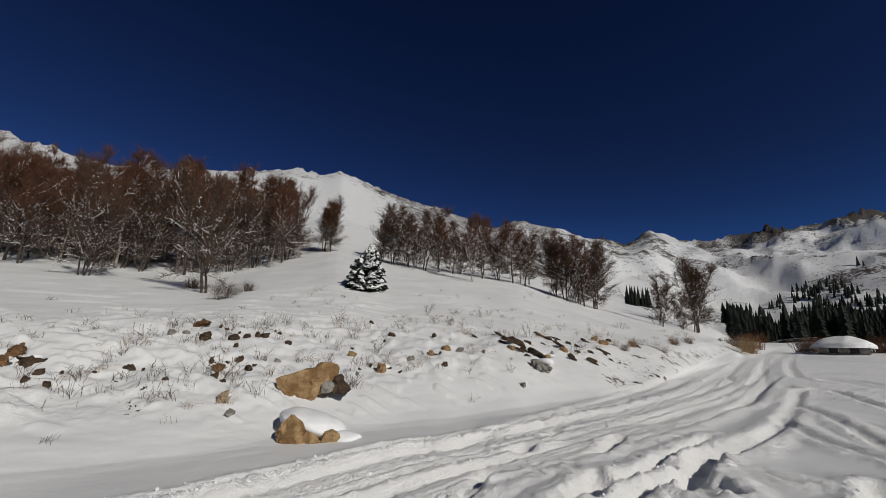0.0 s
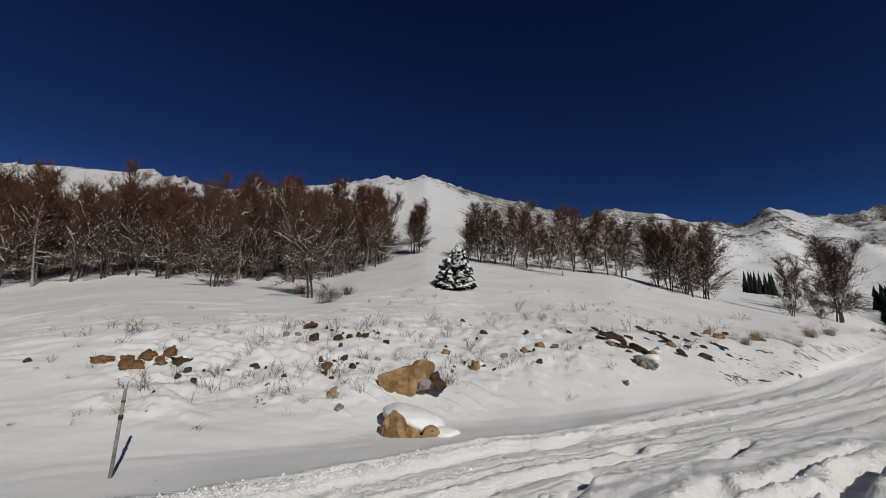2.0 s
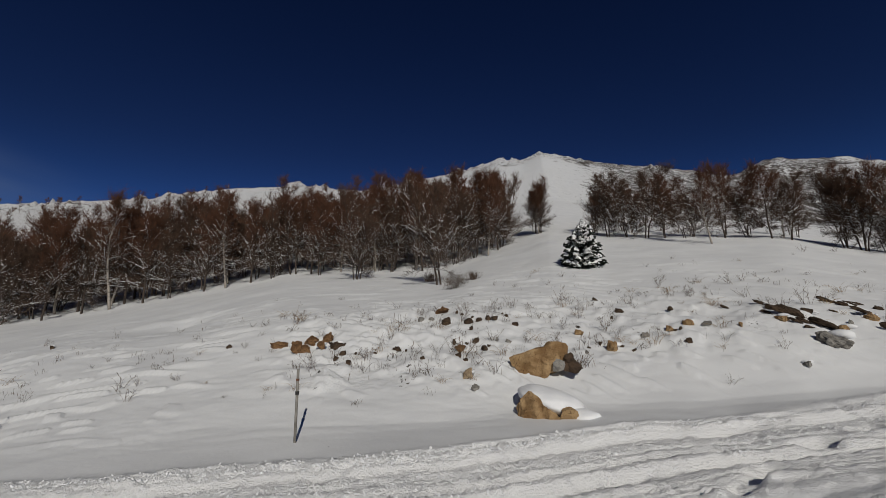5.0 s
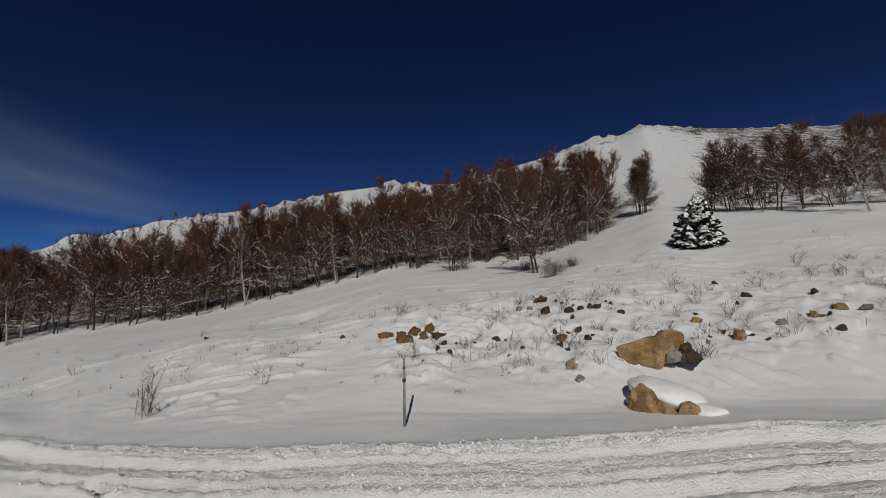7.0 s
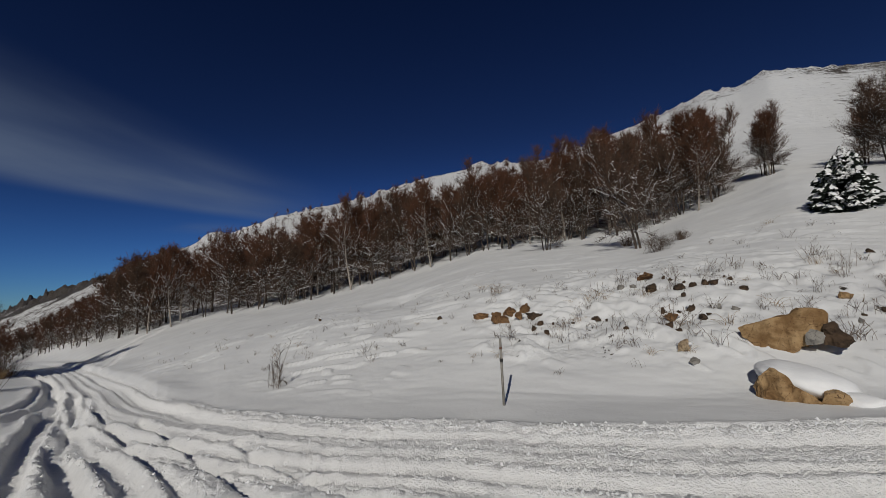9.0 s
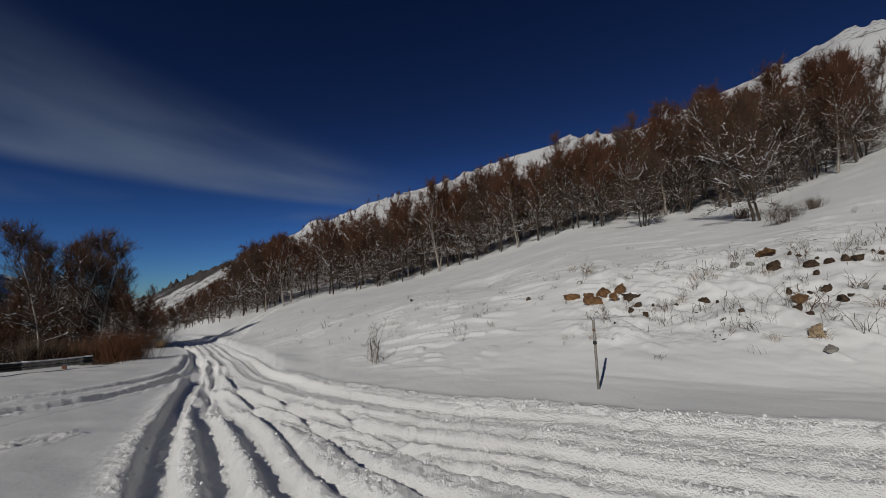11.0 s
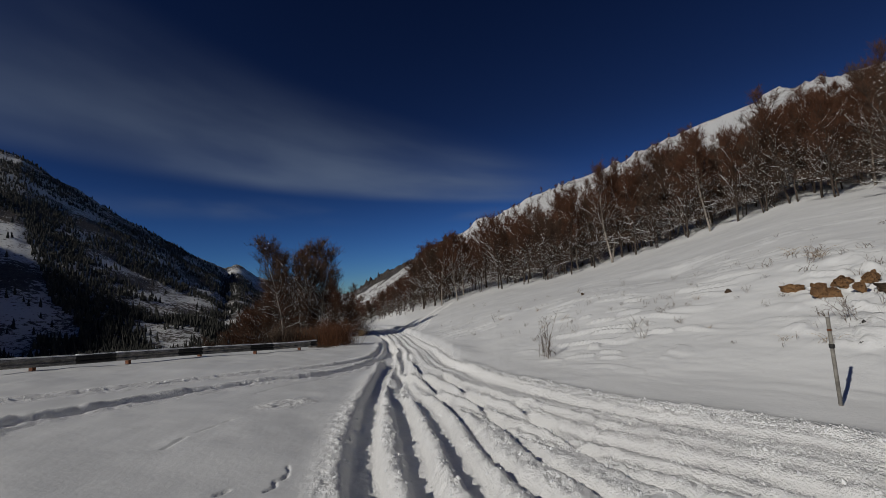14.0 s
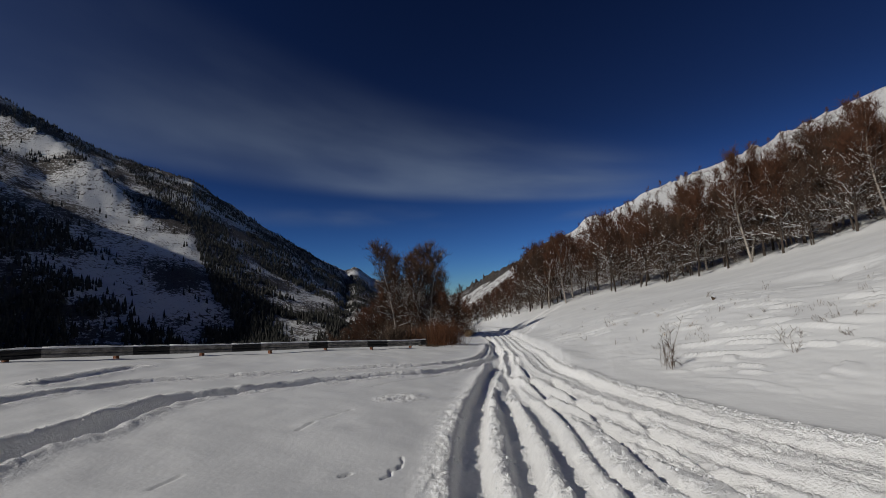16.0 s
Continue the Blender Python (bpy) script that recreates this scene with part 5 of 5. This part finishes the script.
def grass_blades():
    """Short dry blades and seed heads that poke through the snow all over the bank."""
    r = random.Random(31)
    spots = []
    while len(spots) < 620:
        az = r.uniform(-36, 58) if r.random() < .8 else r.uniform(50, 96)
        edge = float(np.interp(az, EDGE_AZ, EDGE_R))
        q = edge * (r.uniform(1.55, 2.15) if r.random() < .75 else r.uniform(1.4, 3.2))
        if q < 34:
            spots.append((az, q, *bearing(az, q)))
    az, q, x, y = (np.array(c) for c in zip(*spots))
    keep = fbm(x * 0.5, y * 0.5, 2, 181) > -.1
    z = relief(az, q, x, y, land(az, q))[0]
    s = Soup()
    for k in np.nonzero(keep)[0]:
        o, lean = Vector((x[k], y[k], z[k])), r.uniform(0, 6.28)
        for b in range(r.randint(2, 6)):
            a, tall = lean + r.gauss(0, .7), r.uniform(.06, .22)
            out = Vector((math.cos(a), math.sin(a), 0))
            p0 = o + Vector((r.gauss(0, .06), r.gauss(0, .06), -.02))
            p1 = p0 + out * tall * .3 + Vector((0, 0, tall * .8))
            p2 = p1 + out * tall * r.uniform(.3, .8) + Vector((0, 0, tall * r.uniform(-.35, .3)))
            w = Vector((-out.y, out.x, 0)) * r.uniform(.0016, .0036)
            s.add([p0 - w, p0 + w, p1 + w, p1 - w, p2 + w * .5, p2 - w * .5], [(0, 1, 2, 3), (3, 2, 4, 5)])
    return s


EDGE_AZ = np.arange(-54, 160, .5)
EDGE_R = by_bearing(FLAT, EDGE_AZ, 1)
tagged(part("dry_grass", grass_blades(), DRY_STALK), "short dry grass blades poking through the snow", "grass", kind="stuff")


# ---- roadside ----
def marker_post():
    ob = new("marker_post")
    s = Soup()
    s.tube([(0, 0, -.3), (0, 0, .5), (0, 0, 1.02)], [.020, .020, .019], 10)
    part("pole", s, POST_PAINT, ob, smooth=True)
    s = Soup()
    s.tube([(0, 0, .66), (0, 0, .71)], [.028, .028], 10)
    part("collar", s, BLACK_PAINT, ob, "dark metal collar")
    s = Soup()
    s.tube([(0, 0, .86), (0, 0, .885)], [.024, .024], 10)
    part("band", s, RUST_STEEL, ob, "faded reddish band")
    return tagged(ob, "slim weathered metal snow marker post beside the road", "post")


at = place(48.5, -13.4, 4)
marker_post().matrix_basis = pose(at.x, at.y, at.z, 0, 0, 0)


def guard_rail(a, b, spans, label, high):
    """A steel guard rail between two plan points, painted in black and white lengths, with snow on top."""
    rail = new("guard_rail")
    a, b = Vector(a), Vector(b)
    d = (b - a).normalized()
    n = Vector((-d.y, d.x))
    L = (b - a).length
    rise = [height(*(a + d * L * k / 40)) for k in range(41)]

    def top(u):
        return float(np.interp(u, np.linspace(0, L, 41), np.convolve(np.pad(rise, 4, mode="edge"), np.ones(9) / 9, mode="valid"))) + high

    prof = [(-.02, .17), (.05, .135), (.07, .08), (.0, .05), (.0, .01), (.07, -.02), (.05, -.075), (-.02, -.11)]
    u = 0.0
    for k, (length, black) in enumerate(spans):
        s = Soup()
        u1 = min(u + length, L)
        verts = []
        for q in (u, u1):
            for o, h in prof:
                for thick in (0, -.012):
                    p = a + d * q + n * (o + thick)
                    verts.append((p.x, p.y, top(q) - .17 + h))
        faces = []
        m = len(prof)
        for i in range(m - 1):
            f, g = i * 2, (m + i) * 2
            faces += [(f, f + 2, g + 2, g), (f + 1, g + 1, g + 3, f + 3)]
        faces += [(0, m * 2, m * 2 + 1, 1), ((m - 1) * 2, (m - 1) * 2 + 1, (2 * m - 1) * 2 + 1, (2 * m - 1) * 2)]
        s.add(verts, faces)
        beam = part("beam", s, BLACK_PAINT if black else WHITE_PAINT, rail, "black painted beam" if black else "chipped white painted beam")
        s = Soup()
        pts = []
        for i in range(7):
            q = u + (u1 - u) * i / 6
            p = a + d * q
            pts.append((p.x, p.y, top(q) + .005))
        s.tube(pts, [.012 + .028 * random.random() for _ in pts], 6)
        part("snow", s, SNOW, beam, "line of snow on the beam", True)
        u = u1
    q = 1.0
    while q < L:
        s = Soup()
        p = a + d * q - n * .1
        s.box(Matrix.Translation((p.x, p.y, top(q) - .45)), .11, .11, .85)
        part("post", s, RUST_STEEL, rail, "rusty square post")
        q += 2.4
    return tagged(rail, label, "guard rail")


guard_rail((-21.3, -6.9), (-2.5, -17.6), [(.4, 1), (2.15, 0), (1.15, 1), (2.05, 0), (.9, 1), (1.95, 0), (1.05, 1), (1.95, 0), (1.0, 1), (2.1, 0), (1.4, 1), (2, 0), (1.2, 1), (2, 0)], "black and white painted steel guard rail half buried in snow", .38)


def crumbs():
    """Small clods of ploughed snow along the road."""
    r = random.Random(77)
    place_xy, shapes = [], []
    while len(place_xy) < 7000:
        az = r.uniform(-45, 104)
        edge = float(np.interp(az, EDGE_AZ, EDGE_R))
        q = edge - .12 + r.gauss(0, .08) if r.random() < .4 else edge - r.choice((.22, .64, 1.02, 1.42, 1.8)) * max(1, min(4, edge / 8)) + r.gauss(0, .07)
        if 2.6 < q < 24:
            place_xy.append((az, q, *bearing(az, q)))
            h = min(abs(r.gauss(0, .007)) + .004, .026)
            shapes.append([Vector((math.cos(t) * h * r.uniform(.7, 1.4), math.sin(t) * h * r.uniform(.7, 1.4), r.uniform(-.2, .4) * h)) for t in (0, 1.26, 2.51, 3.77, 5.03)] + [Vector((r.uniform(-.5, .5) * h, r.uniform(-.5, .5) * h, h * r.uniform(.6, 1.3))), Vector((0, 0, -h))])
    for half, depth, pts in TRACKS[:9]:
        for a, b in zip(pts[:-1], pts[1:]):
            length = math.hypot(b[0] - a[0], b[1] - a[1])
            for k in range(int(min(length, 6) * 26)):
                u, off = r.random(), r.choice((-1, 1)) * (half + abs(r.gauss(.06, .07)))
                x = a[0] + (b[0] - a[0]) * u - (b[1] - a[1]) / length * off
                y = a[1] + (b[1] - a[1]) * u + (b[0] - a[0]) / length * off
                q = math.hypot(x, y)
                if 2.4 < q < 18:
                    place_xy.append((math.degrees(math.atan2(-x, y)), q, x, y))
                    h = min(abs(r.gauss(0, .009)) + .005, .034)
                    shapes.append([Vector((math.cos(t) * h * r.uniform(.7, 1.4), math.sin(t) * h * r.uniform(.7, 1.4), r.uniform(-.2, .4) * h)) for t in (0, 1.26, 2.51, 3.77, 5.03)] + [Vector((r.uniform(-.5, .5) * h, r.uniform(-.5, .5) * h, h * r.uniform(.6, 1.3))), Vector((0, 0, -h))])
    az, q, x, y = (np.array(c) for c in zip(*place_xy))
    z = relief(az, q, x, y, land(az, q))[0]
    s = Soup()
    for k, shape in enumerate(shapes):
        o = Vector((x[k], y[k], z[k]))
        s.add([o + p for p in shape], [(i, (i + 1) % 5, 5) for i in range(5)] + [((i + 1) % 5, i, 6) for i in range(5)])
    return s


tagged(part("snow_clods", crumbs(), SNOW), "crumbled clods of ploughed snow along the road", "snow", kind="stuff")


# ---- the snowed-in shelter at the turnout, far rail, brushwood ----
def shelter():
    ob = new("shelter")
    w = 3.0
    for k in range(5):
        s = Soup()
        # two panels are solid black, for the shade inside openings
        dark = k in (1, 3)
        s.box(Matrix.Translation((-w / 2 + w * (k + .5) / 5, .04 if dark else 0, .30)), w / 5 - (.02 if dark else 0), .3, .75)
        part("wall_panel", s, BLACK_PAINT if dark else STONE_GREY, ob, "black panel in place of a shaded opening" if dark else "grey block wall")
    for side in (-1, 1):
        s = Soup()
        s.box(Matrix.Translation((side * (w / 2 - .1), 1.2, .30)), .2, 2.1, .75)
        part("side_wall", s, STONE_GREY, ob)
    cap = dome_mesh((1.95, 1.7, 1.0), 9, .16, 4)
    for v in cap.verts:
        v.co.x *= 1 - .25 * max(0, v.co.z)
    bmesh.ops.translate(cap, verts=cap.verts, vec=(.05, 1.0, .36))
    bmesh.ops.bisect_plane(cap, geom=cap.verts[:] + cap.edges[:] + cap.faces[:], plane_co=(0, 0, .36), plane_no=(0, 0, -1), clear_outer=True)
    bmesh.ops.holes_fill(cap, edges=cap.edges[:])
    to_part("snow", cap, SNOW, ob, "deep mound of snow on the roof", True)
    return tagged(ob, "low block shelter under a deep mound of snow", "shelter")


x, y = bearing(-43.2, 39)
shelter().matrix_basis = pose(x, y, height(x, y) + .12, 0, 0, -43) @ Matrix.Scale(.85, 4)
x0, y0 = bearing(-34.2, 88)
x1, y1 = bearing(-42.4, 82)
guard_rail((x0, y0), (x1, y1), [(1.0, k % 2) for k in range(12)], "distant black and white roadside rail at the bend", .75)


def bush_shape(seed, tall, wide, count):
    s, r = Soup(), random.Random(seed)
    for k in range(count):
        a, t = r.uniform(0, 6.28), r.uniform(0, .8)
        d = Vector((math.cos(a) * math.sin(t), math.sin(a) * math.sin(t), math.cos(t)))
        p = Vector((r.gauss(0, wide * .22), r.gauss(0, wide * .22), -.1))
        mid = p + d * tall * r.uniform(.3, .55)
        end = mid + (d + Vector((r.gauss(0, .3), r.gauss(0, .3), r.gauss(.1, .2)))) * tall * r.uniform(.2, .5)
        w = d.orthogonal().normalized() * .012
        s.add([p - w, p + w, mid + w * .7, mid - w * .7, end], [(0, 1, 2, 3), (3, 2, 4)])
        for j in range(5):
            q = mid.lerp(end, r.random())
            e = q + Vector((r.gauss(0, .2), r.gauss(0, .2), r.uniform(0, .35)))
            s.add([q - w * .6, q + w * .6, e], [(0, 1, 2)])
    return s


BUSHES = [(bush_shape(1, 1.5, 1.4, 130).mesh("bush", DRY_GRASS), "golden dry bush at the road's edge"), (bush_shape(2, 1.8, 1.8, 150).mesh("bush", SHRUB_RUST), "rust-brown bare bush below the road"),
          (bush_shape(3, 1.4, 1.6, 130).mesh("bush", SHRUB_BROWN), "bare brown bush in the snow")]


def bush(kind, at, size):
    me, label = BUSHES[kind]
    ob = new("bush", me)
    ob.matrix_basis = pose(at.x, at.y, at.z, 0, 0, rng.uniform(0, 360))
    ob.scale = (size, size, size)
    return tagged(ob, label, "bush", "bare roadside bushes")


for az, q, kind, size in ((102.2, 36, 0, .42), (103.2, 35, 2, .4), (104.4, 33, 2, .4), (101.9, 40, 2, .9), (103, 45, 1, .8), (105.5, 30, 2, .45), (-40.6, 41, 2, .9), (-41.3, 42, 1, .8), (-40.2, 43, 2, .8), (-45.6, 43, 1, .8), (-46.5, 44, 1, .9),
                          (-35.6, 38, 0, .9), (-34.9, 36, 0, .8), (-36.0, 44, 1, .9), (-34.5, 41, 2, .8)):
    x, y = bearing(az, q)
    bush(kind, Vector((x, y, height(x, y))), size)
for k in range(70):
    az = rng.uniform(104, 153) if k > 26 else rng.uniform(104.5, 121)
    x, y = bearing(az, rng.uniform(25, 34))
    bush(rng.choice((1, 1, 2, 2)), Vector((x, y, height(x, y))), rng.uniform(.6, 1.15))
for az, el, kind, size in ((-22, 1.0, 0, .22), (-24, .9, 0, .25), (-25, 1.2, 2, .25), (-26.5, .8, 0, .25), (-28.5, 1.2, 0, .3), (-30, 1.4, 2, .3), (-23, .4, 2, .2), (-27.5, .3, 0, .25), (28.2, 5.2, 2, .6), (27.0, 5.8, 2, .4), (25.5, 6.4, 2, .4), (31.5, 6.2, 2, .5)):
    bush(kind, place(az, el, 8), size)
